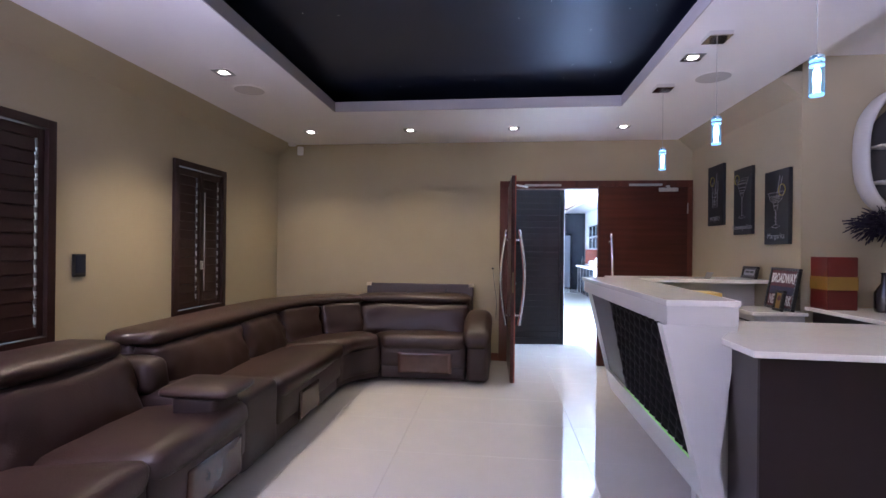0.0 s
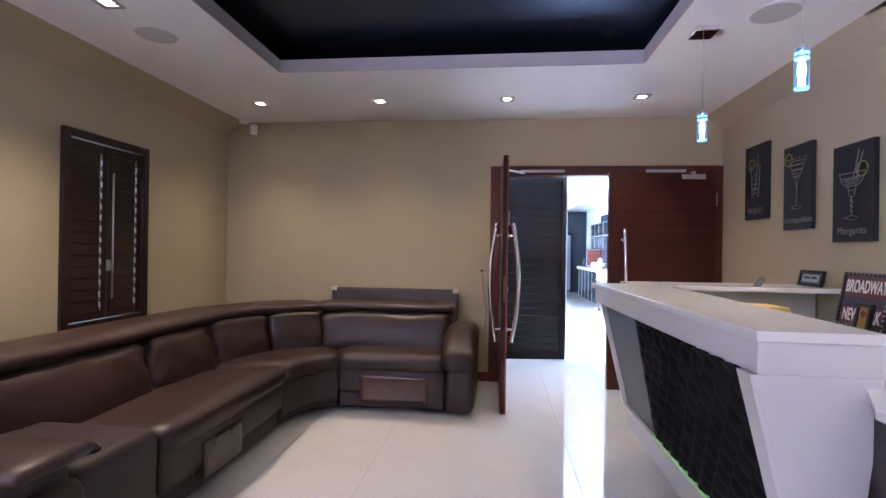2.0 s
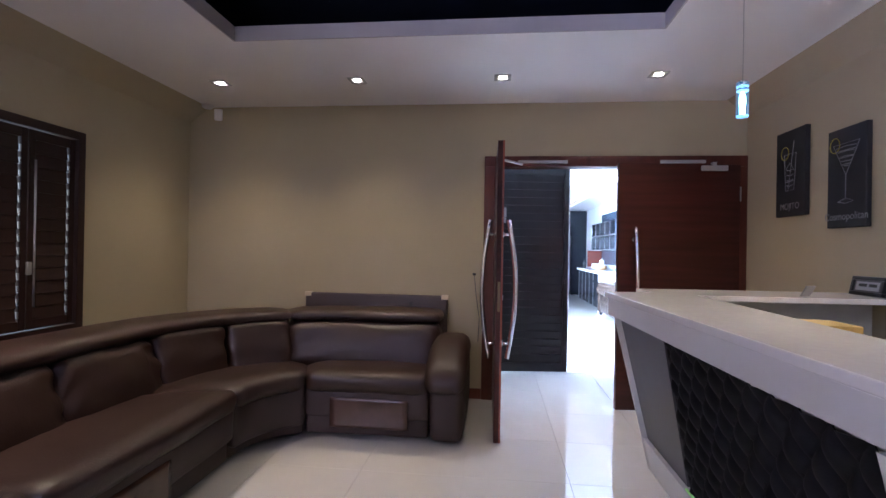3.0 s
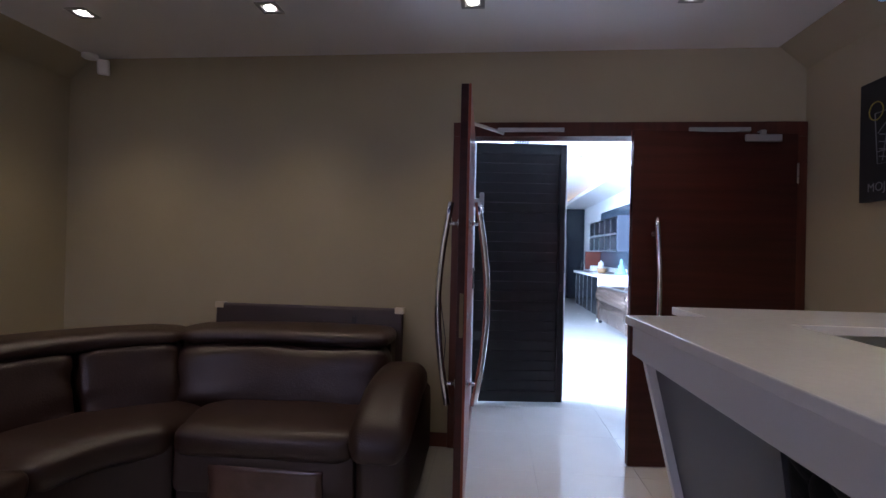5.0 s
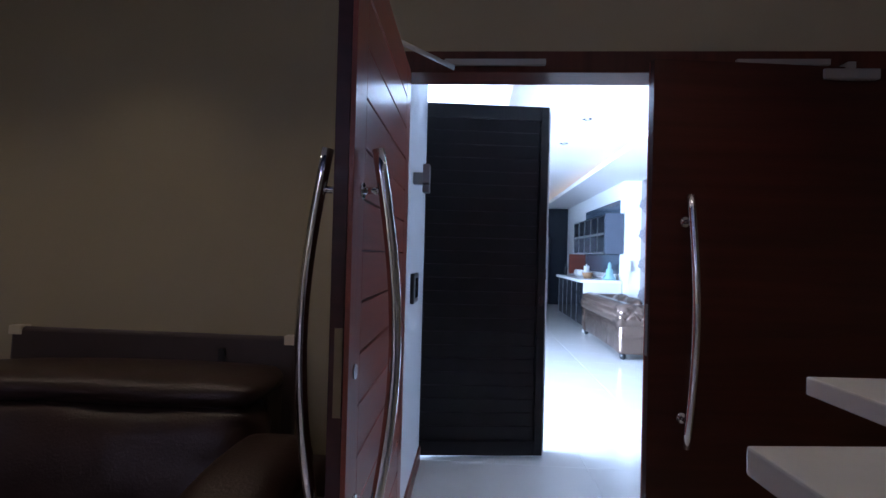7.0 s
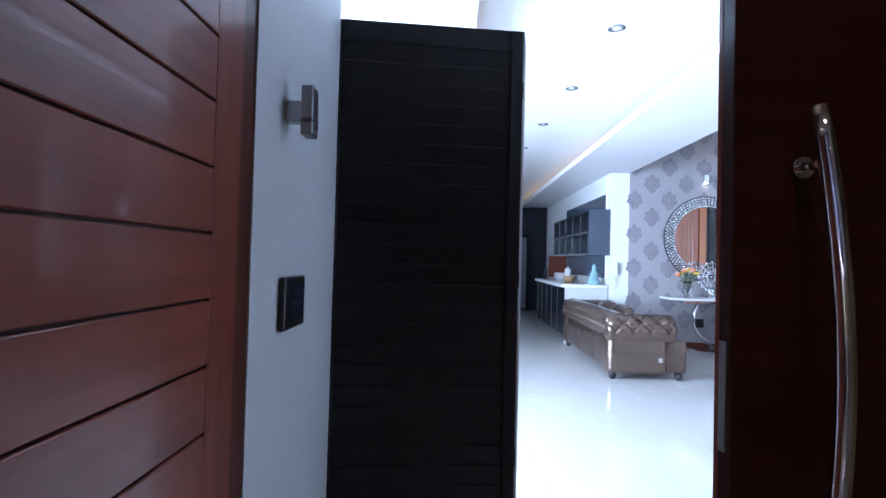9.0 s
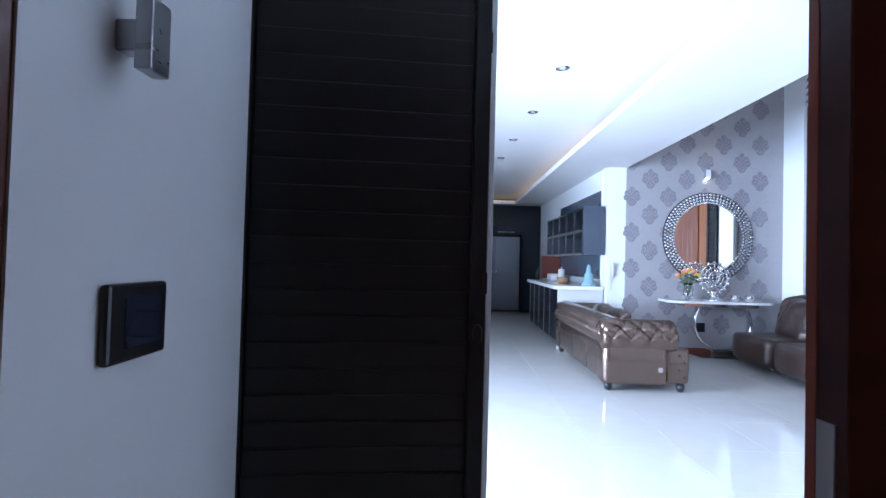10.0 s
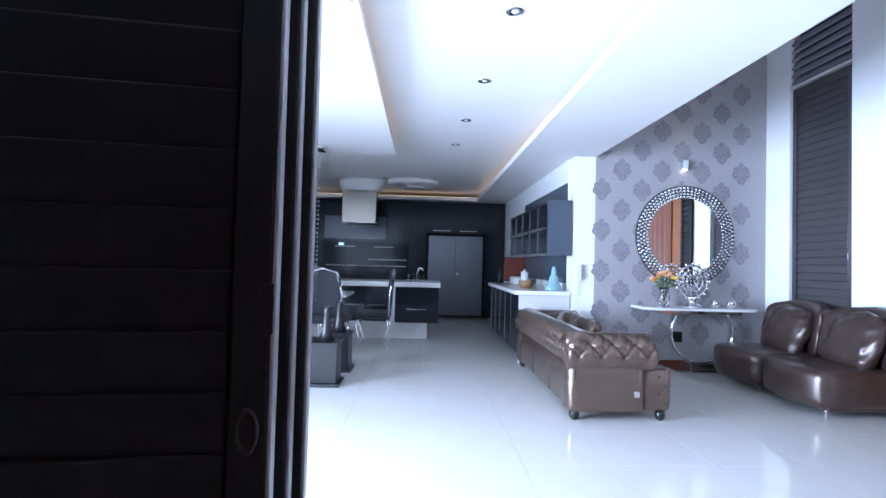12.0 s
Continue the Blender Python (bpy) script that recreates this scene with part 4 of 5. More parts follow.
for z in (1.80, 2.05):
    part("shelf_board", box(2.93, 4.56, z, 3.39, 4.69, z + 0.018, 0.003), LACQ, arch)

cord = thing("light_pull", "thin dark cord hanging on the wall by the door", "cord")
part("hook", box(0.245, YF - 0.012, 1.08, 0.275, YF, 1.10, 0.003), BLACK, cord)
part("cord", tube([(0.26, YF - 0.008, 1.08), (0.28, YF - 0.008, 0.9), (0.31, YF - 0.008, 0.70), (0.30, YF - 0.008, 0.5)], 0.003, 6), BLACK, cord)
for x0, x1 in ((XL, 0.334),):
    structure("baseboard", box(x0, YF - 0.014, 0, x1, YF, 0.09, 0.003), SKIRT, "red-brown timber skirting", "skirting")

# ---- return wall by the doorway ----
wl = thing("wall_light", "square bronze up-down wall light on the white wall", "wall light")
part("mount", box(0.455, 7.0, 1.605, 0.503, 7.04, 1.665, 0.004), STEEL, wl)
part("housing", box(0.503, 6.985, 1.565, 0.536, 7.045, 1.705, 0.003), STEEL, wl)
ic = thing("intercom_panel", "black intercom touch panel on the white wall", "intercom")
part("housing", box(0.455, 6.985, 1.012, 0.476, 7.17, 1.165, 0.008), BLACK, ic)
part("screen", box(0.476, 7.03, 1.04, 0.478, 7.145, 1.14), SCREEN, ic)
structure("baseboard_return", box(0.455, YF + 0.126, 0, 0.469, 7.58, 0.09, 0.003), SKIRT, "red-brown timber skirting", "skirting")

# ---- living room: wallpaper wall ----
wp = structure("wallpaper", box(3.56, YP - 0.006, 0.09, VX, YP, TOP), PAPER, "silver wallpaper with grey damask motifs", "wallpaper")


def motif(bm, cx, cz, s):
    """A damask rosette: scalloped lobes, a crown on top and a short tail."""
    n = 96
    ring = []
    for k in range(n):
        up = math.tau * k / n
        lobe = 0.78 + 0.16 * abs(math.cos(3.5 * up)) + 0.05 * abs(math.sin(12 * up))
        tip = 0.20 * max(0.0, math.cos(up)) ** 22 + 0.30 * max(0.0, -math.cos(up)) ** 16 - 0.10 * max(0.0, math.cos(up - 2.6)) ** 30 - 0.10 * max(0.0, math.cos(up + 2.6)) ** 30
        r = s * (lobe + tip)
        ring.append((cx + r * 1.02 * math.sin(up), cz + r * math.cos(up)))
    verts = [bm.verts.new((x, YP - 0.0075, z)) for x, z in ring]
    back_v = [bm.verts.new((x, YP - 0.006, z)) for x, z in ring]
    bm.faces.new(verts)
    for k in range(n):
        bm.faces.new((verts[k], back_v[k], back_v[(k + 1) % n], verts[(k + 1) % n]))


damask = bmesh.new()
for i in range(9):
    for j in range(-1, 9):
        x, z = 3.64 + 0.255 * i, 0.42 + 0.505 * j + (0.2525 if i % 2 == 0 else 0)
        if z > 0.2 and x < VX - 0.1:
            motif(damask, x, z, 0.122)
motif_lines = bmesh.new()
for i in range(9):
    for j in range(-1, 9):
        x, z = 3.64 + 0.255 * i, 0.42 + 0.505 * j + (0.2525 if i % 2 == 0 else 0)
        if z > 0.2 and x < VX - 0.1:
            c = Vector((x, YP - 0.0078, z))
            for q in range(9):
                a = math.tau * (q + 0.5) / 9
                d, e = Vector((math.sin(a), 0, math.cos(a))), Vector((math.cos(a), 0, -math.sin(a)))
                tube([c + d * 0.045 - e * 0.012, c + d * 0.072 + e * 0.002, c + d * 0.088 - e * 0.004, c + d * 0.098 - e * 0.016], 0.003, 4, bm=motif_lines, flat=(0.0034, 0.0008))
            for q in range(5):
                a = math.tau * q / 5
                d = Vector((math.sin(a), 0, math.cos(a)))
                tube([c + d * 0.012, c + d * 0.03, c + d * 0.04], 0.003, 4, bm=motif_lines, flat=(0.004, 0.0008))
            tube([c + Vector((-0.035, 0, -0.075)), c + Vector((0, 0, -0.115)), c + Vector((0.035, 0, -0.075))], 0.003, 4, bm=motif_lines, flat=(0.003, 0.0008))
tagged(part("damask_lines", motif_lines, PAPER, wp), kind="stuff")
bmesh.ops.recalc_face_normals(damask, faces=damask.faces[:])
tagged(part("damask_motifs", damask, DAMASK, wp), kind="stuff")
structure("baseboard_living", box(3.30, YP - 0.02, 0, VX, YP - 0.0061, 0.09, 0.003), SKIRT, "red-brown timber skirting", "skirting")

mirror = thing("round_mirror", "large round mirror in a mosaic mirror-glass frame", "mirror")
MC = Vector((4.705, YP, 1.63))
part("mirror_glass", disc(MC + Vector((0, -0.0145, 0)), 0.475, 0.012), MIRROR, mirror)
part("backing", disc(MC + Vector((0, -0.008, 0)), 0.635, 0.006), GREYLAM, mirror)
tile_me = None
for ringi, (rr, count) in enumerate(((0.490, 70), (0.528, 72), (0.566, 74), (0.604, 76))):
    for k in range(count):
        a = math.tau * (k + 0.5 * (ringi % 2)) / count
        if tile_me is None:
            t = lathe([(0.0235, 0), (0.020, 0.007), (0.006, 0.009), (0.0, 0.004)], 8)
            ob = part("mirror_facet", t, FACET, mirror)
            tile_me = ob.data
        else:
            ob = new("mirror_facet", tile_me)
            ob.parent = mirror
        ob.matrix_basis = Matrix.Translation(MC + Vector((rr * math.cos(a), -0.028, rr * math.sin(a)))) @ pose(0, 0, 0, random.uniform(80, 100), random.uniform(-11, 11), 0) @ Matrix.Diagonal((1, 0.72, 1, 1))
wl2 = thing("wall_light", "small chrome up-down wall light over the mirror", "wall light")
part("housing", box(4.635, YP - 0.075, 2.46, 4.705, YP - 0.007, 2.58, 0.004), CHROME, wl2)
part("lamp_face", box(4.65, YP - 0.065, 2.452, 4.69, YP - 0.025, 2.459), LED, wl2, "glowing lamp face")
lamp("mirror_lamp", "SPOT", look((4.67, YP - 0.09, 2.60), (4.67, YP - 0.03, 3.2)), 9, WARM, angle=80)
lamp("mirror_lamp", "SPOT", look((4.67, YP - 0.09, 2.44), (4.67, YP - 0.03, 1.8)), 9, WARM, angle=80)
sk = thing("wall_socket", "black wall socket on the wallpaper", "socket")
part("plate", box(4.56, YP - 0.02, 0.31, 4.68, YP - 0.0076, 0.44, 0.004), BLACK, sk)
ph = thing("wall_phone", "white wall intercom handset with a curly cord", "telephone")
part("cradle", box(3.345, YP - 0.03, 1.06, 3.405, YP, 1.24, 0.006), LACQ, ph)
part("handset", box(3.365, YP - 0.06, 1.05, 3.395, YP - 0.031, 1.25, 0.012, 3), LACQ, ph)
part("cord", tube([(3.36 + 0.012 * math.cos(k * 1.4), YP - 0.03 + 0.012 * math.sin(k * 1.4), 1.06 - 0.006 * k) for k in range(34)], 0.003, 5), LACQ, ph)

# ---- console table and its ornaments ----
con = thing("console_table", "white marble console on a chrome ring base", "console table")
CY = YP - 0.24
part("top", prism([(4.02, CY - 0.12), (4.16, CY - 0.21), (5.30, CY - 0.21), (5.40, CY - 0.12), (5.40, YP - 0.02), (4.02, YP - 0.02)], 0.735, 0.765, 0.004), MARBLE, con, "white marble top")
part("apron", box(4.24, CY - 0.10, 0.69, 5.22, CY + 0.14, 0.735, 0.003), CHROME, con)
arc_pts = [(4.78 + 0.375 * math.cos(radians(a)), CY, 0.475 + 0.36 * math.sin(radians(a))) for a in range(-220, 41, 10)]
part("ring_leg", tube(arc_pts, 0.02, 8, flat=(0.017, 0.06)), CHROME, con, "open chrome ring leg")
part("foot_plate", box(4.45, CY - 0.14, 0.0, 5.11, CY + 0.14, 0.022, 0.004), CHROME, con)
part("foot_block", box(4.62, CY - 0.08, 0.022, 4.94, CY + 0.08, 0.11, 0.006), CHROME, con)
vase = thing("flower_vase", "clear glass vase with orange and yellow roses", "vase")
part("glass", lathe([(0.03, 0), (0.055, 0.01), (0.065, 0.10), (0.045, 0.19), (0.058, 0.23), (0.054, 0.23), (0.04, 0.19), (0.058, 0.10), (0.0, 0.02)], 24, centre=(4.31, CY - 0.04, 0.766)), CLEAR, vase)
petal = [material("orange_petal", (0.75, 0.25, 0.06), 0.6), material("yellow_petal", (0.80, 0.55, 0.10), 0.6), material("pink_petal", (0.75, 0.35, 0.28), 0.6)]
leafm = material("green_leaf", (0.06, 0.11, 0.03), 0.5)
for k in range(19):
    a, b = random.uniform(0, math.tau), random.uniform(0.2, 1.3)
    c = Vector((4.31, CY - 0.04, 1.03)) + Vector((math.cos(a) * math.cos(b), math.sin(a) * math.cos(b), math.sin(b))) * 0.15
    t = bmesh.new()
    for q in range(7):
        e = Vector((random.uniform(-1, 1), random.uniform(-1, 1), random.uniform(-0.4, 1))).normalized() * 0.014
        ball(c + e, 0.019, (1, 1, 0.8), 8, bm=t)
    part("bloom", t, petal[k % 3], vase)
    part("stalk", tube([(4.31, CY - 0.04, 0.80), (Vector((4.31, CY - 0.04, 0.95)) * 0.5 + c * 0.5), c], 0.0025, 5), leafm, vase)
for k in range(16):
    a = random.uniform(0, math.tau)
    c = Vector((4.31 + 0.11 * math.cos(a), CY - 0.04 + 0.11 * math.sin(a), 1.0 + random.uniform(0, 0.1)))
    part("leaf", ball(c, 0.03, (1, 0.6, 0.25), 8), leafm, vase)
orn = thing("silver_ornament", "silver openwork ornament on a stepped foot", "ornament")
OC = Vector((4.66, CY - 0.03, 0.766))
part("foot", lathe([(0.11, 0), (0.11, 0.02), (0.06, 0.04), (0.05, 0.08), (0.075, 0.11), (0.06, 0.13)], 24, centre=OC), CHROME, orn)
oc = OC + Vector((0, 0, 0.31))
for k in range(3):
    r = 0.18 - 0.055 * k
    part("scroll_ring", tube([(oc.x + r * math.cos(q * math.tau / 28), oc.y, oc.z + r * math.sin(q * math.tau / 28) * 1.05) for q in range(29)], 0.011, 8), CHROME, orn)
for q in range(16):
    a = math.tau * q / 16
    d = Vector((math.cos(a), 0, math.sin(a)))
    part("scroll", tube([oc + d * 0.05, oc + d * 0.11 + Vector((0.02 * math.sin(a), 0.01, 0.02 * math.cos(a))), oc + d * 0.20], 0.007, 6), CHROME, orn)
    part("bead", ball(oc + d * 0.205, 0.018, seg=8), CHROME, orn)
for x in (4.93, 5.12):
    o = thing("silver_apple", "small faceted silver bowl ornament", "ornament", "silver bowls")
    part("bowl", lathe([(0.02, 0), (0.045, 0.015), (0.055, 0.05), (0.045, 0.085), (0.03, 0.09)], 10, centre=(x, CY - 0.05, 0.766)), CHROME, o)

# ---- living room: east wall openings ----
fd = thing("front_door", "warm oiled timber front door in the east wall", "door")
for k in range(6):
    part("board", box(VX + 0.02, 9.40 + k * 0.185, 0.01, VX + 0.07, 9.58 + k * 0.185, 2.45, 0.004), OAK_D, fd)
part("jamb", box(VX - 0.01, 9.35, 0, VX + 0.08, 9.40, 2.5), OAK, fd)
part("jamb", box(VX - 0.01, 10.515, 0, VX + 0.08, 10.60, 2.5), OAK_D, fd)
part("side_panel", box(VX + 0.01, 10.60, 0, VX + 0.07, 10.95, 2.5, 0.003), OAK, fd, "orange oiled side panel")
fs = shutter_leaf("folded_shutter", "dark louvred shutter folded against the white wall", 0.32, 2.45, 0.085, 14, rail=0.10, stile=0.06, depth=0.092)
fs.matrix_world = pose(VX - 0.03, 10.97, 0.005, 0, 0, 90)
ts = thing("tall_shutter", "tall dark louvred shutter door with slats above", "shutter door")
pn = shutter_leaf("shutter_panel", "", 0.80, 3.36, 0.085, 14, rail=0.10, stile=0.06, depth=0.092, under=ts)
# swap in the lighter stain that carries the window light
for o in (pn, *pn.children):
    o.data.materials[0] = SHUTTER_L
pn.matrix_basis = pose(VX + 0.04, 11.735, 0.01, 0, 0, 90)
part("white_rail", box(VX - 0.005, 11.722, 3.385, VX + 0.06, 12.548, 3.41), LACQ, ts)
for k in range(7):
    part("vent_slat", moved(box(-0.012, 11.725, -0.045, 0.012, 12.545, 0.045, 0.003), pose(VX + 0.04, 0, 3.47 + k * 0.095, 0, 30, 0)), VENT, ts)
part("leaf_back", box(VX + 0.10, 11.722, 0.0, VX + 0.13, 12.548, 3.4), SHUTTER, ts)
part("vent_back", box(VX + 0.12, 11.722, 3.41, VX + 0.15, 12.548, 4.1), GREYLAM, ts)
part("latch", box(VX + 0.012, 11.77, 1.36, VX + 0.02, 11.79, 1.42, 0.003), STEEL, ts)

# ---- chesterfield sofa ----
def tufted_roll(p0, p1, r, across, pleat, start=-60, stop=215, n=64, ridge=0.02, ribs=False):
    """A padded roll from p0 to p1 with buttoned diamonds; across is the outward side."""
    p0, p1 = Vector(p0), Vector(p1)
    d = (p1 - p0).normalized()
    out = Vector(across).normalized()
    L = (p1 - p0).length
    t = bmesh.new()
    m = max(12, int(L / 0.008))
    k = 60
    rows = []
    for i in range(m + 1):
        row = []
        for j in range(k + 1):
            a = radians(start + (stop - start) * j / k)
            u, v = L * i / m / pleat, (math.degrees(a) + 5) / 43
            fold = abs(math.cos(math.pi * u / 2))
            if v < 0:
                h = 1 - (1 - fold) * max(0.0, 1 + v * (0.75 if ribs else 1.1))
            else:
                h = (abs(math.cos(math.pi * (u + v) / 2)) * abs(math.cos(math.pi * (u - v) / 2))) ** 0.5
            h = 1 - (1 - h ** 0.6) * min(1.0, max(0.0, (1.9 - v) / 0.7))
            end = min(i, m - i) / m * L
            cap = math.sqrt(max(0.0, 1 - max(0, 1 - end / 0.05) ** 2)) * 0.4 + 0.6
            q = (r - ridge + ridge * h) * cap
            row.append(t.verts.new(p0 + d * (L * i / m) + out * (q * math.cos(a)) + Vector((0, 0, q * math.sin(a)))))
        rows.append(row)
    for i in range(m):
        for j in range(k):
            f = t.faces.new((rows[i][j], rows[i + 1][j], rows[i + 1][j + 1], rows[i][j + 1]))
            f.smooth = True
    t.faces.new(rows[0])
    t.faces.new(rows[-1][::-1])
    bmesh.ops.recalc_face_normals(t, faces=t.faces[:])
    return t


def block(x0, y0, z0, x1, y1, z1, r, puff=0.008, n=(14, 14, 8), wrinkle=0.003, seed=0.0):
    c = Vector(((x0 + x1) / 2, (y0 + y1) / 2, (z0 + z1) / 2))
    return cushion((x1 - x0, y1 - y0, z1 - z0), r, puff, n, lambda p: p + c, wrinkle, seed)


ch = thing("chesterfield_sofa", "bronze metallic leather buttoned chesterfield sofa", "sofa")
CX0, CX1, CY0, CY1 = 2.60, 3.42, 10.80, 12.92


def plinth(x0, y0, x1, y1, z0, z1, r):
    """An upholstered base with rounded upright corners and a softly turned-in foot."""
    t = bmesh.new()
    plan = []
    for cx, cy, a0 in ((x1 - r, y1 - r, 0), (x0 + r, y1 - r, 90), (x0 + r, y0 + r, 180), (x1 - r, y0 + r, 270)):
        for k in range(11):
            a = radians(a0 - 1 + 92 * k / 10)
            plan.append((cx, cy, math.cos(a), math.sin(a)))
    rows = []
    for inset, z in ((0.030, z0), (0.012, z0 + 0.008), (0.003, z0 + 0.022), (0.0, z0 + 0.04), (-0.004, (z0 + z1) / 2), (0.0, z1 - 0.02), (0.01, z1)):
        rows.append([t.verts.new((cx + (r - inset) * ca, cy + (r - inset) * sa, z)) for cx, cy, ca, sa in plan])
    n = len(plan)
    for lo, hi in zip(rows, rows[1:]):
        for k in range(n):
            t.faces.new((lo[k], lo[(k + 1) % n], hi[(k + 1) % n], hi[k])).smooth = True
    t.faces.new(rows[0][::-1])
    t.faces.new(rows[-1])
    return t


part("back_body", plinth(CX0 + 0.012, CY0 + 0.15, CX0 + 0.24, CY1 - 0.15, 0.080, 0.47, 0.02), BRONZE, ch)
part("near_arm_body", plinth(CX0 - 0.006, CY0, CX1 - 0.19, CY0 + 0.24, 0.073, 0.45, 0.075), BRONZE, ch)
part("far_arm_body", plinth(CX0 - 0.006, CY1 - 0.24, CX1 - 0.19, CY1, 0.073, 0.45, 0.075), BRONZE, ch)
for y in (CY0 + 0.62, CY0 + 1.24):
    part("seam", tube([(CX0 + 0.011, y, 0.10), (CX0 + 0.007, y, 0.27), (CX0 + 0.011, y, 0.44)], 0.003, 6), BRONZE_D, ch)
part("maker_tag", box(CX1 - 0.30, CY0 - 0.006, 0.20, CX1 - 0.255, CY0 + 0.006, 0.245, 0.003), CHROME, ch, "small square metal tag")
part("back_roll", tufted_roll((CX0 + 0.12, CY0 + 0.02, 0.55), (CX0 + 0.12, CY1 - 0.02, 0.55), 0.155, (-1, 0, 0), 0.047, ridge=0.034, ribs=True), BRONZE, ch, "pleated bronze back roll")
part("near_arm_roll", tufted_roll((CX1 - 0.10, CY0 + 0.12, 0.53), (CX0 - 0.02, CY0 + 0.12, 0.53), 0.16, (0, -1, 0), 0.0925, ridge=0.042), BRONZE, ch, "buttoned rolled arm")
part("far_arm_roll", tufted_roll((CX0 - 0.02, CY1 - 0.12, 0.53), (CX1 - 0.10, CY1 - 0.12, 0.53), 0.16, (0, 1, 0), 0.0925, ridge=0.042), BRONZE, ch, "buttoned rolled arm")
for y in (CY0, CY1 - 0.24):
    part("arm_front", plinth(CX1 - 0.21, y + 0.03, CX1 + 0.02, y + 0.215, 0.08, 0.42, 0.045), BRONZE, ch, "studded arm front")
    for k in range(4):
        part("stud", ball((CX1 - 0.035 - 0.05 * (k % 2), y + 0.03, 0.15 + 0.07 * k), 0.012, seg=8), BRONZE_D, ch)
for m in range(2):
    a = radians(-5 + 43 * m)
    for k in range(9):
        u = (2 * k + (1 if m % 2 == 0 else 0)) * 0.0925
        if 0.05 < u < CX1 - CX0 - 0.12:
            part("button", ball((CX1 - 0.10 - u, CY0 + 0.12 - 0.122 * math.cos(a), 0.53 + 0.122 * math.sin(a)), 0.015, seg=8), BRONZE_D, ch)
part("seat_cushion", block(CX0 + 0.24, CY0 + 0.25, 0.25, CX1, CY1 - 0.25, 0.45, 0.06, 0.02, (16, 30, 8)), BRONZE, ch)
part("seat_rail", block(CX1 - 0.12, CY0 + 0.25, 0.075, CX1 - 0.02, CY1 - 0.25, 0.26, 0.03, n=(6, 24, 6)), BRONZE, ch)
for x in (CX0 + 0.07, CX1 - 0.05):
    for y in (CY0 + 0.08, CY1 - 0.08):
        part("foot", lathe([(0.022, 0), (0.035, 0.02), (0.042, 0.05), (0.034, 0.078)], 14, centre=(x, y, 0)), BLACK, ch, "dark turned foot")
for k, (y0, y1) in enumerate(((CY0 + 0.55, CY0 + 1.0), (CY0 + 1.05, CY0 + 1.55))):
    pl = thing("throw_pillow", "bronze leather pillow lying on the chesterfield back", "pillow", "sofa pillows")
    part("pad", cushion((0.32, y1 - y0, 0.11), 0.045, 0.03, (16, 16, 8), lambda p, y0=y0, y1=y1: Matrix.Rotation(radians(-55), 3, "Y") @ p + Vector((CX0 + 0.35, (y0 + y1) / 2, 0.575)), 0.02, k), BRONZE, pl)


# ---- slipper chairs ----
def slipper_chair(y0, y1, seed):
    c = thing("slipper_chair", "dark bronze leather slipper chair with a loose pillow", "chair", "chairs by the shutter")
    w = y1 - y0
    ym = (y0 + y1) / 2

    def seat_shape(p):
        bow = 0.10 * (1 - (2 * p.y / w) ** 2) if p.x < 0 else 0
        return p + Vector((5.20 - bow * min(1, -p.x / 0.35) if p.x < 0 else 5.20, ym, 0.235))
    part("seat", cushion((0.80, w, 0.32), 0.07, 0.02, (20, 20, 10), seat_shape, 0.004, seed), BRONZE_D, c, "rounded dark bronze seat")
    part("seat_band", cushion((0.76, w - 0.03, 0.12), 0.03, 0.0, (16, 16, 6), lambda p: p + Vector((5.20, ym, 0.12)), 0.002, seed), BRONZE_D, c)

    def back_shape(p):
        v = 2 * p.y / w
        return Vector((5.55 + p.x - 0.13 * v * v + 0.14 * (p.z + 0.2), ym + p.y, 0.635 + p.z - 0.05 * v * v * (1 if p.z > 0 else 0)))
    part("back", cushion((0.17, w * 1.02, 0.53), 0.07, 0.02, (10, 24, 16), back_shape, 0.006, seed), BRONZE_D, c, "winged curved backrest")
    for x in (4.88, 5.52):
        for y in (y0 + 0.10, y1 - 0.10):
            part("leg", rod((x, y, 0), (x, y, 0.08), 0.012, 10, r2=0.018), CHROME, c)
    pl = thing("leather_pillow", "creased dark bronze leather pillow on the chair", "pillow", "chair pillows")
    part("pad", cushion((0.14, 0.48, 0.46), 0.05, 0.05, (12, 34, 34), lambda p: Matrix.Rotation(radians(22), 3, "Y") @ p + Vector((5.36, ym - 0.02, 0.60)), 0.035, seed + 4, 0.008), BRONZE_D, pl)


slipper_chair(11.72, 12.48, 1.0)
slipper_chair(10.92, 11.68, 6.0)

# ---- kitchen ----
kc = thing("kitchen_counter", "white-topped counter with dark glass doors along the wall", "counter")
part("worktop", box(2.58, YP + 0.03, 0.85, KX, 15.35, 0.90, 0.003), QUARTZ, kc)
part("end_panel", box(2.645, YP + 0.07, 0.0, KX, YP + 0.10, 0.85), LACQ, kc)
part("carcass", box(2.66, YP + 0.10, 0.10, KX, 15.33, 0.85), ESPRESSO, kc)
for k in range(5):
    y0 = YP + 0.12 + k * 0.445
    d = part("cabinet_door", box(2.635, y0, 0.12, 2.66, y0 + 0.435, 0.84, 0.003), SMOKED, kc)
    part("door_edge", box(2.628, y0 + 0.430, 0.12, 2.6345, y0 + 0.435, 0.84), STEEL, d)
uc = thing("wall_cabinet", "wall cabinet with smoked glass doors in silver frames", "cabinet")
part("carcass", box(3.0, YP + 0.06, 1.36, KX, 15.6, 2.03), LACQ, uc)
part("side_panel", box(2.975, YP + 0.03, 1.35, KX, YP + 0.06, 2.04), material("grey_blue_panel", (0.058, 0.070, 0.095), 0.3), uc)
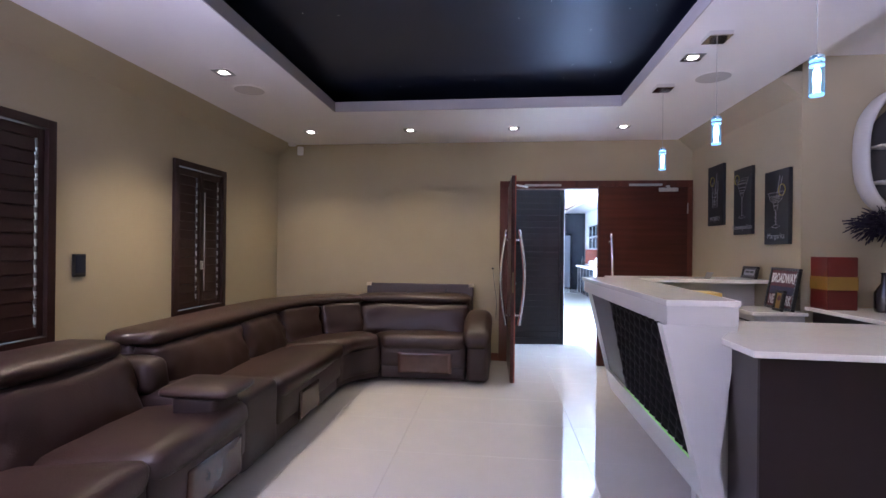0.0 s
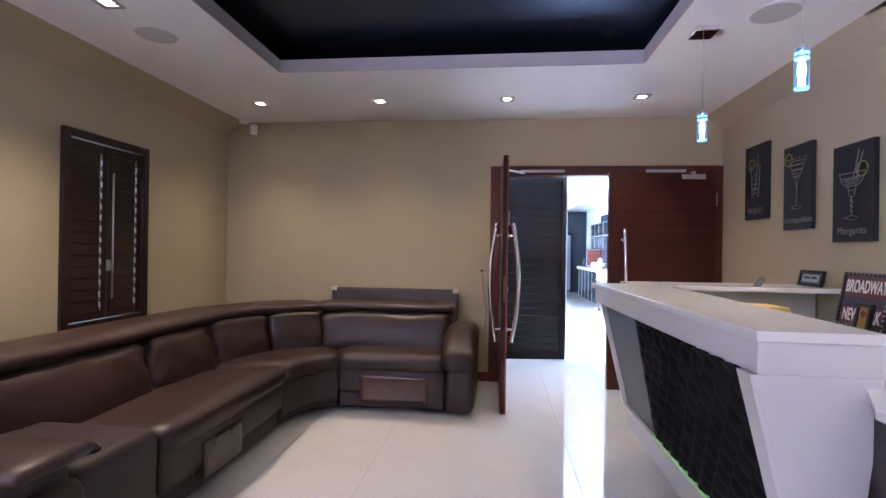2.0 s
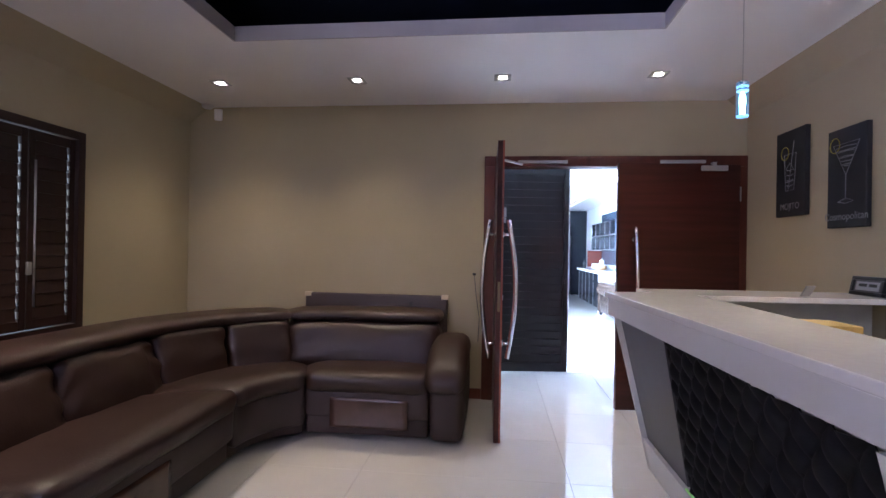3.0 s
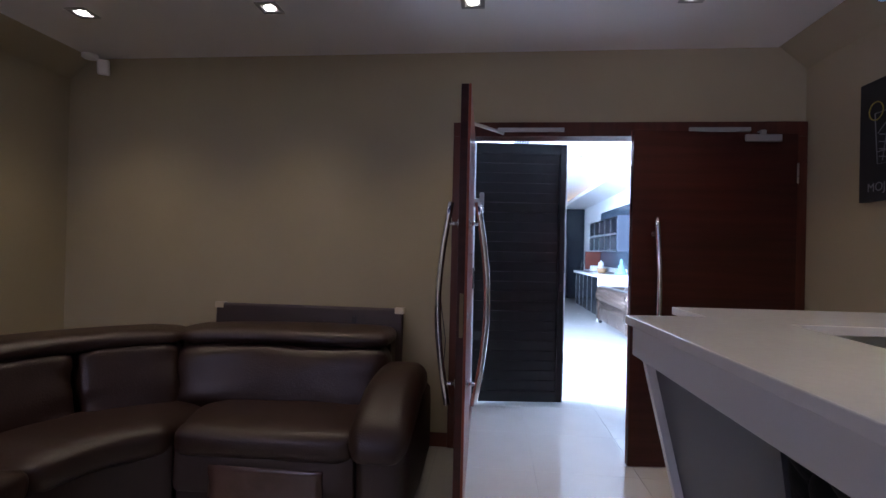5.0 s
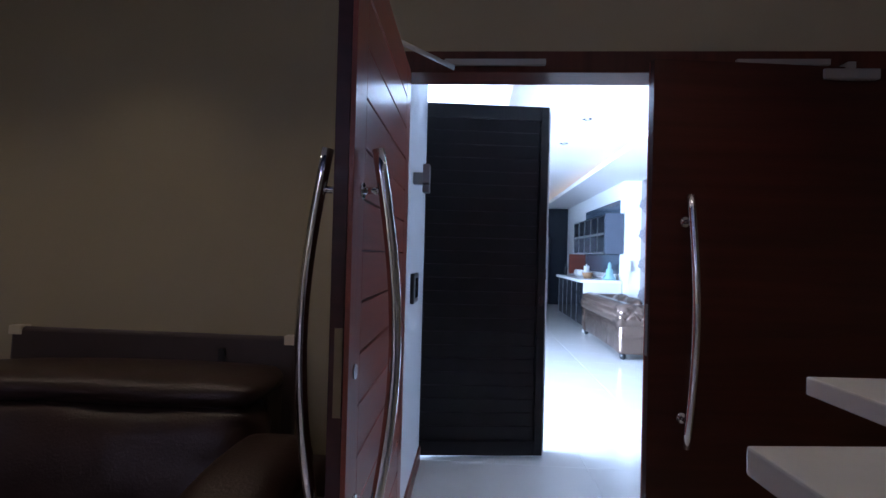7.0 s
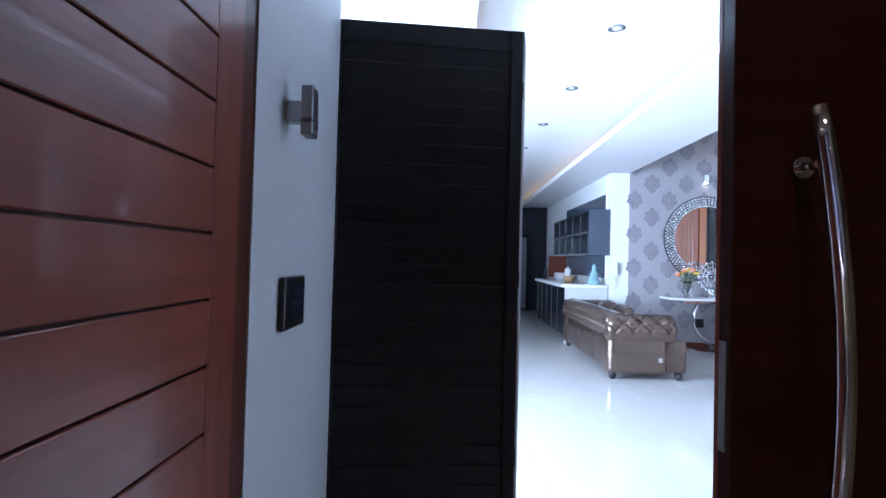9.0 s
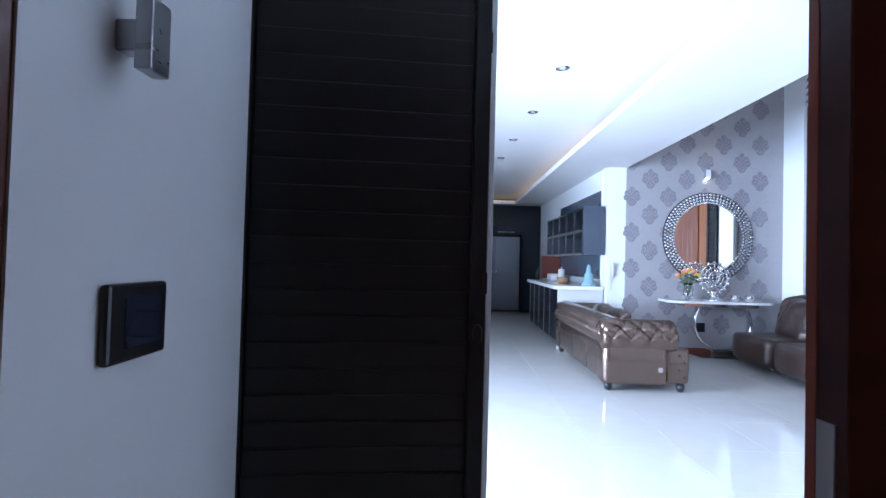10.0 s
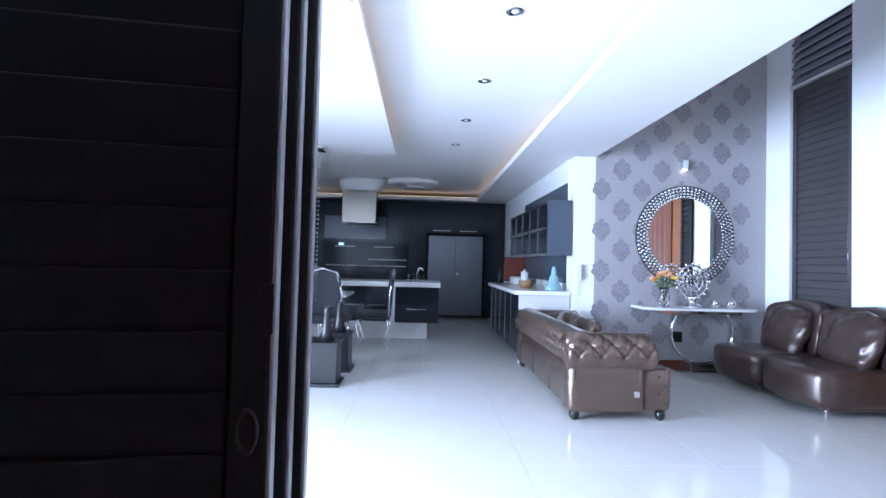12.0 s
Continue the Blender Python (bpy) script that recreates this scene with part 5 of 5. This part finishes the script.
for k in range(5):
    for j in range(2):
        y0, z0 = YP + 0.07 + k * 0.505, 1.365 + j * 0.335
        dd = part("cabinet_door", box(2.985, y0 + 0.02, z0 + 0.02, 2.999, y0 + 0.48, z0 + 0.305), SMOKED, uc)
        t = bmesh.new()
        for r in ((0, 0, 0.50, 0.02), (0, 0.305, 0.50, 0.325), (0, 0.02, 0.02, 0.305), (0.48, 0.02, 0.50, 0.305)):
            box(2.975, y0 + r[0], z0 + r[1], 2.999, y0 + r[2], z0 + r[3], bm=t)
        part("door_frame", t, STEEL, dd)
bp = thing("splash_panel", "dark smoked panel behind the wall cabinet", "panel")
part("panel", box(KX - 0.012, YP + 0.21, 1.0, KX - 0.002, 15.7, 2.29), WALLK, bp)
part("wood_panel", box(2.90, 15.62, 0.92, KX - 0.02, 15.66, 1.35), SKIRT, bp)
mp = thing("microwave_row", "white appliances and jars on the counter", "appliance")
part("toaster", box(2.86, 14.55, 0.901, 3.1, 14.9, 1.03, 0.03, 3), LACQ, mp)
pt = thing("paper_towel", "white paper towel roll on a stand", "paper towel")
part("roll", lathe([(0.05, 0), (0.055, 0.01), (0.055, 0.22), (0.012, 0.222), (0.012, 0.26)], 20, centre=(2.95, 14.15, 0.90)), LACQ, pt)
bk = thing("wicker_basket", "small brown basket on the counter", "basket")
part("basket", lathe([(0.07, 0), (0.09, 0.05), (0.10, 0.10), (0.085, 0.10), (0.06, 0.03)], 18, centre=(2.88, 13.75, 0.90)), material("wicker", (0.30, 0.17, 0.08), 0.7, vary=0.4, scale=60), bk)
bt = thing("pump_bottle", "dark bottle on the far end of the counter", "bottle")
part("bottle", lathe([(0.035, 0), (0.038, 0.14), (0.015, 0.19), (0.015, 0.24)], 14, centre=(2.75, 15.2, 0.90)), BLACK, bt)
bu = thing("seated_statue", "turquoise glazed seated statue on the counter", "statue")
sb = lathe([(0.10, 0), (0.11, 0.03), (0.085, 0.07), (0.06, 0.12), (0.062, 0.17), (0.03, 0.205), (0.035, 0.24), (0.028, 0.28), (0.012, 0.31)], 20, centre=(3.10, YP + 0.16, 0.90))
part("figure", sb, PORC, bu)

isl = thing("kitchen_island", "kitchen island with thick white top and dark drawers", "kitchen island")
part("worktop", box(-1.5, 14.55, 0.83, 1.72, 15.5, 0.905, 0.004), QUARTZ, isl)
part("drawer_box", box(1.02, 14.62, 0.27, 1.70, 15.45, 0.83, 0.004), KITCHEN, isl)
part("niche_oven", box(1.08, 14.612, 0.55, 1.60, 14.622, 0.80), SMOKED, isl)
part("white_post", box(0.93, 14.60, 0.27, 1.02, 15.45, 0.83), LACQ, isl)
part("drawer_face", box(1.03, 14.605, 0.29, 1.69, 14.62, 0.535, 0.003), KITCHEN, isl)
part("drawer_handle", box(1.2, 14.59, 0.475, 1.5, 14.604, 0.487), STEEL, isl)
part("shelf_box", box(-1.5, 14.75, 0.27, 0.93, 15.45, 0.83), KITCHEN, isl)
for k in range(3):
    part("drawer_handle", box(-0.1 + k * 0.34, 14.735, 0.52, 0.18 + k * 0.34, 14.75, 0.532), STEEL, isl)
part("plinth", box(-1.4, 14.80, 0.0, 1.53, 15.3, 0.27), LACQ, isl)
tap = thing("kitchen_tap", "chrome tap and glassware on the island", "tap")
part("spout", tube([(1.35, 15.0, 0.905), (1.35, 15.0, 1.06), (1.38, 14.98, 1.12), (1.43, 14.95, 1.12), (1.45, 14.94, 1.08)], 0.012, 8), CHROME, tap)
for k in range(4):
    g = thing("drinking_glass", "clear glass tumbler on the island", "glass", "island glasses")
    part("tumbler", lathe([(0.028, 0), (0.034, 0.12), (0.031, 0.12), (0.025, 0.01)], 14, centre=(1.22 + 0.08 * k, 14.78 + 0.05 * (k % 2), 0.905)), CLEAR, g)
hood = thing("cooker_hood", "steel chimney hood hanging from a round ceiling drop", "cooker hood")
part("chimney", box(-0.088, 16.1, 1.938, 0.536, 16.6, 2.54, 0.004), HOODST, hood)
part("ceiling_disc", lathe([(0.0, 0.0), (0.42, 0.0), (0.42, -0.12), (0.39, -0.15), (0.37, -0.235), (0.0, -0.235)], 40, centre=(0.224, 16.35, ZB)), CEIL, hood, "white round ceiling drop")
part("lip", box(-0.10, 16.088, 1.925, 0.548, 16.612, 1.938, 0.003), STEEL, hood)
kl = thing("ceiling_lamp", "white drum ceiling light over the kitchen", "ceiling light")
part("disc", lathe([(0.0, 0.0), (0.48, 0.0), (0.48, -0.06), (0.40, -0.09), (0.0, -0.09)], 40, centre=(1.22, 16.3, ZB)), CEIL, kl)
part("drum", lathe([(0.20, -0.09), (0.20, -0.15), (0.0, -0.15)], 30, centre=(1.22, 16.3, ZB)), LACQ, kl)
tall = thing("tall_cabinets", "dark gloss full-height kitchen cabinets with ovens", "cabinet")
part("carcass", box(BX + 0.01, 17.85, 0.0, 1.52, YK, ZR - 0.01), KITCHEN, tall)
for k in range(7):
    x0 = -2.5 + k * 0.74
    if x0 < 0.9:
        part("door", box(x0, 17.825, 1.68, x0 + 0.725, 17.85, ZR - 0.02, 0.003), KITCHEN, tall)
        part("door", box(x0, 17.825, 0.1, x0 + 0.725, 17.85, 1.02, 0.003), KITCHEN, tall)
part("lift_door", box(-0.74, 17.78, 1.70, 0.61, 17.824, 2.2, 0.003), BLUEGREY, tall, "blue-grey lift-up door")
part("oven_band", box(-0.75, 17.82, 1.05, 1.12, 17.85, 1.62, 0.004), SMOKED, tall, "black glass oven fronts")
for x0, x1, z in ((-0.7, 0.2, 1.10), (0.22, 1.08, 1.10), (0.22, 1.08, 1.24), (-0.5, -0.05, 1.52), (0.35, 0.8, 1.52)):
    part("oven_handle", box(x0, 17.79, z, x1, 17.82, z + 0.022, 0.004), ALU, tall, "steel oven handle")
part("clock_display", box(-0.42, 17.815, 1.56, -0.32, 17.8195, 1.60), ICE, tall, "blue lit display")
part("side_tower", box(2.82, 17.85, 0.0, KX - 0.004, YK, ZR - 0.01), KITCHEN, tall)
part("bridge", box(1.52, 17.85, 1.88, 2.82, YK, ZR - 0.01), KITCHEN, tall)
for k in range(2):
    part("bridge_handle", box(1.65 + 0.6 * k, 17.83, 1.93, 2.05 + 0.6 * k, 17.85, 1.945), STEEL, tall)
fr = thing("fridge", "steel side-by-side fridge built into the cabinets", "fridge")
for x0, x1 in ((1.56, 2.165), (2.172, 2.775)):
    dd = part("fridge_door", box(x0, 17.78, 0.06, x1, 17.84, 1.82, 0.006), FRIDGE, fr)
part("body", box(1.56, 17.84, 0.02, 2.775, 18.28, 1.82), BLACK, fr)
for x in (2.10, 2.20):
    part("fridge_handle", box(x, 17.74, 0.95, x + 0.03, 17.78, 1.0, 0.004), CHROME, fr)

# ---- dining corner ----
def dining_chair(m, label):
    c = thing("dining_chair", label, "chair", "dining chairs")
    part("seat", cushion((0.46, 0.46, 0.09), 0.04, 0.015, (10, 10, 5), lambda p: p + Vector((0, 0, 0.46)), 0.002), VELVET_G, c)
    part("backrest", cushion((0.05, 0.44, 0.56), 0.024, 0.01, (6, 12, 12), lambda p: Vector((0.22 + p.x + 0.10 * (p.z + 0.28) ** 2, p.y * (1 + 0.2 * p.z), 0.82 + p.z - 0.10 * (p.y / 0.22) ** 2 * (1 if p.z > 0 else 0))), 0.002), VELVET_G, c, "grey velvet oval back")
    part("back_rim", tube([(0.215, -0.23, 0.46), (0.235, -0.235, 0.8), (0.27, -0.18, 1.06), (0.28, 0.0, 1.11), (0.27, 0.18, 1.06), (0.235, 0.235, 0.8), (0.215, 0.23, 0.46)], 0.014, 8), CHROME, c, "chrome rim")
    for x, y in ((-0.19, -0.19), (-0.19, 0.19), (0.19, -0.19), (0.19, 0.19)):
        o = -1 if x < 0 else 1
        part("leg", tube([(x, y, 0.43), (x + 0.035 * o, y, 0.30), (x - 0.015 * o, y, 0.12), (x + 0.04 * o, y, 0.0)], 0.014, 8), CHROME, c, "curved chrome leg")
    c.matrix_world = m
    return c


d1 = dining_chair(pose(0.76, 14.0, 0, 0, 0, 0), "grey velvet dining chair with curved chrome legs")
copy_thing(d1, pose(0.25, 13.35, 0, 0, 0, -100))
copy_thing(d1, pose(-0.25, 14.45, 0, 0, 0, 90))
dt = thing("dining_table", "white-topped dining table on dark legs", "table")
part("tabletop", box(-1.5, 13.55, 0.72, 0.42, 14.4, 0.76, 0.004), MARBLE, dt)
for x in (-1.3, 0.25):
    part("leg", box(x - 0.05, 13.9, 0.0, x + 0.05, 14.05, 0.72, 0.004), GREYLAM, dt)
lt = thing("floor_lantern", "dark square floor pedestal with a glazed front", "pedestal")
part("body", box(0.36, 11.75, 0.03, 0.63, 12.02, 0.40, 0.006), BLACK, lt)
part("base", box(0.33, 11.72, 0.0, 0.66, 12.05, 0.03, 0.004), BLACK, lt)
part("cap", box(0.345, 11.735, 0.40, 0.645, 12.035, 0.42, 0.004), BLACK, lt)
part("neck", lathe([(0.09, 0), (0.05, 0.1), (0.035, 0.28), (0.05, 0.34)], 16, centre=(0.50, 11.88, 0.42)), BLACK, lt)
copy_thing(lt, pose(0.02, 0.62, 0))
chn = thing("bead_curtain", "hanging strings of clear crystal beads", "chandelier")
t = bmesh.new()
for k in range(2):
    for q in range(34):
        ball((0.10 + 0.03 * k, 13.0 + 0.03 * (k % 2), ZR - 0.05 - q * 0.055), 0.013, seg=6, bm=t)
tagged(part("crystal_beads", t, CLEAR, chn), kind="stuff")
part("ceiling_plate", box(0.03, 12.9, ZR - 0.02, 0.18, 13.15, ZR + 0.03), CHROME, chn)
for x, y in ((1.97, 8.81), (1.95, 9.92), (1.91, 11.06), (1.86, 12.2), (1.82, 13.3), (0.71, 16.02), (1.62, 15.96)):
    downlight(x, y, ZB, 0.055, False)
vt = thing("air_vent", "white slotted air vent in the ceiling", "vent")
for k in range(6):
    part("slat", box(0.85 + 0.03 * k, 9.1, ZR + 0.02, 0.868 + 0.03 * k, 9.6, ZR + 0.029), GREYLAM, vt)

# ---- floor tiles ----
TW = 0.60
tile_mesh = None
rest = []
for i in range(-7, 11):
    for j in range(-5, 35):
        x0, y0 = -0.325 + i * TW, -0.2 + j * TW
        inside_a = XL - 0.2 < x0 + 0.3 < 3.5 and y0 + 0.3 < YF
        inside_b = BX - 0.3 < x0 + 0.3 < VX + 0.2 and YF - 0.6 < y0 + 0.3 < YK + 0.2
        if not (inside_a or inside_b):
            continue
        if -1.3 < x0 < 3.6 and 0.9 < y0 < 12.4:
            if tile_mesh is None:
                ob = part("tile", box(0.0006, 0.0006, -0.012, TW - 0.0006, TW - 0.0006, 0.0, 0.0006, 1), TILE, floor)
                tile_mesh = ob.data
            else:
                ob = new("tile", tile_mesh)
                ob.parent = floor
            ob.location = (x0, y0, 0)
        else:
            rest.append((x0, y0))
bm = bmesh.new()
for x0, y0 in rest:
    box(x0 + 0.0008, y0 + 0.0008, -0.012, x0 + TW - 0.0008, y0 + TW - 0.0008, 0.0, bm=bm)
tagged(part("far_tiles", bm, TILE, floor), kind="stuff")
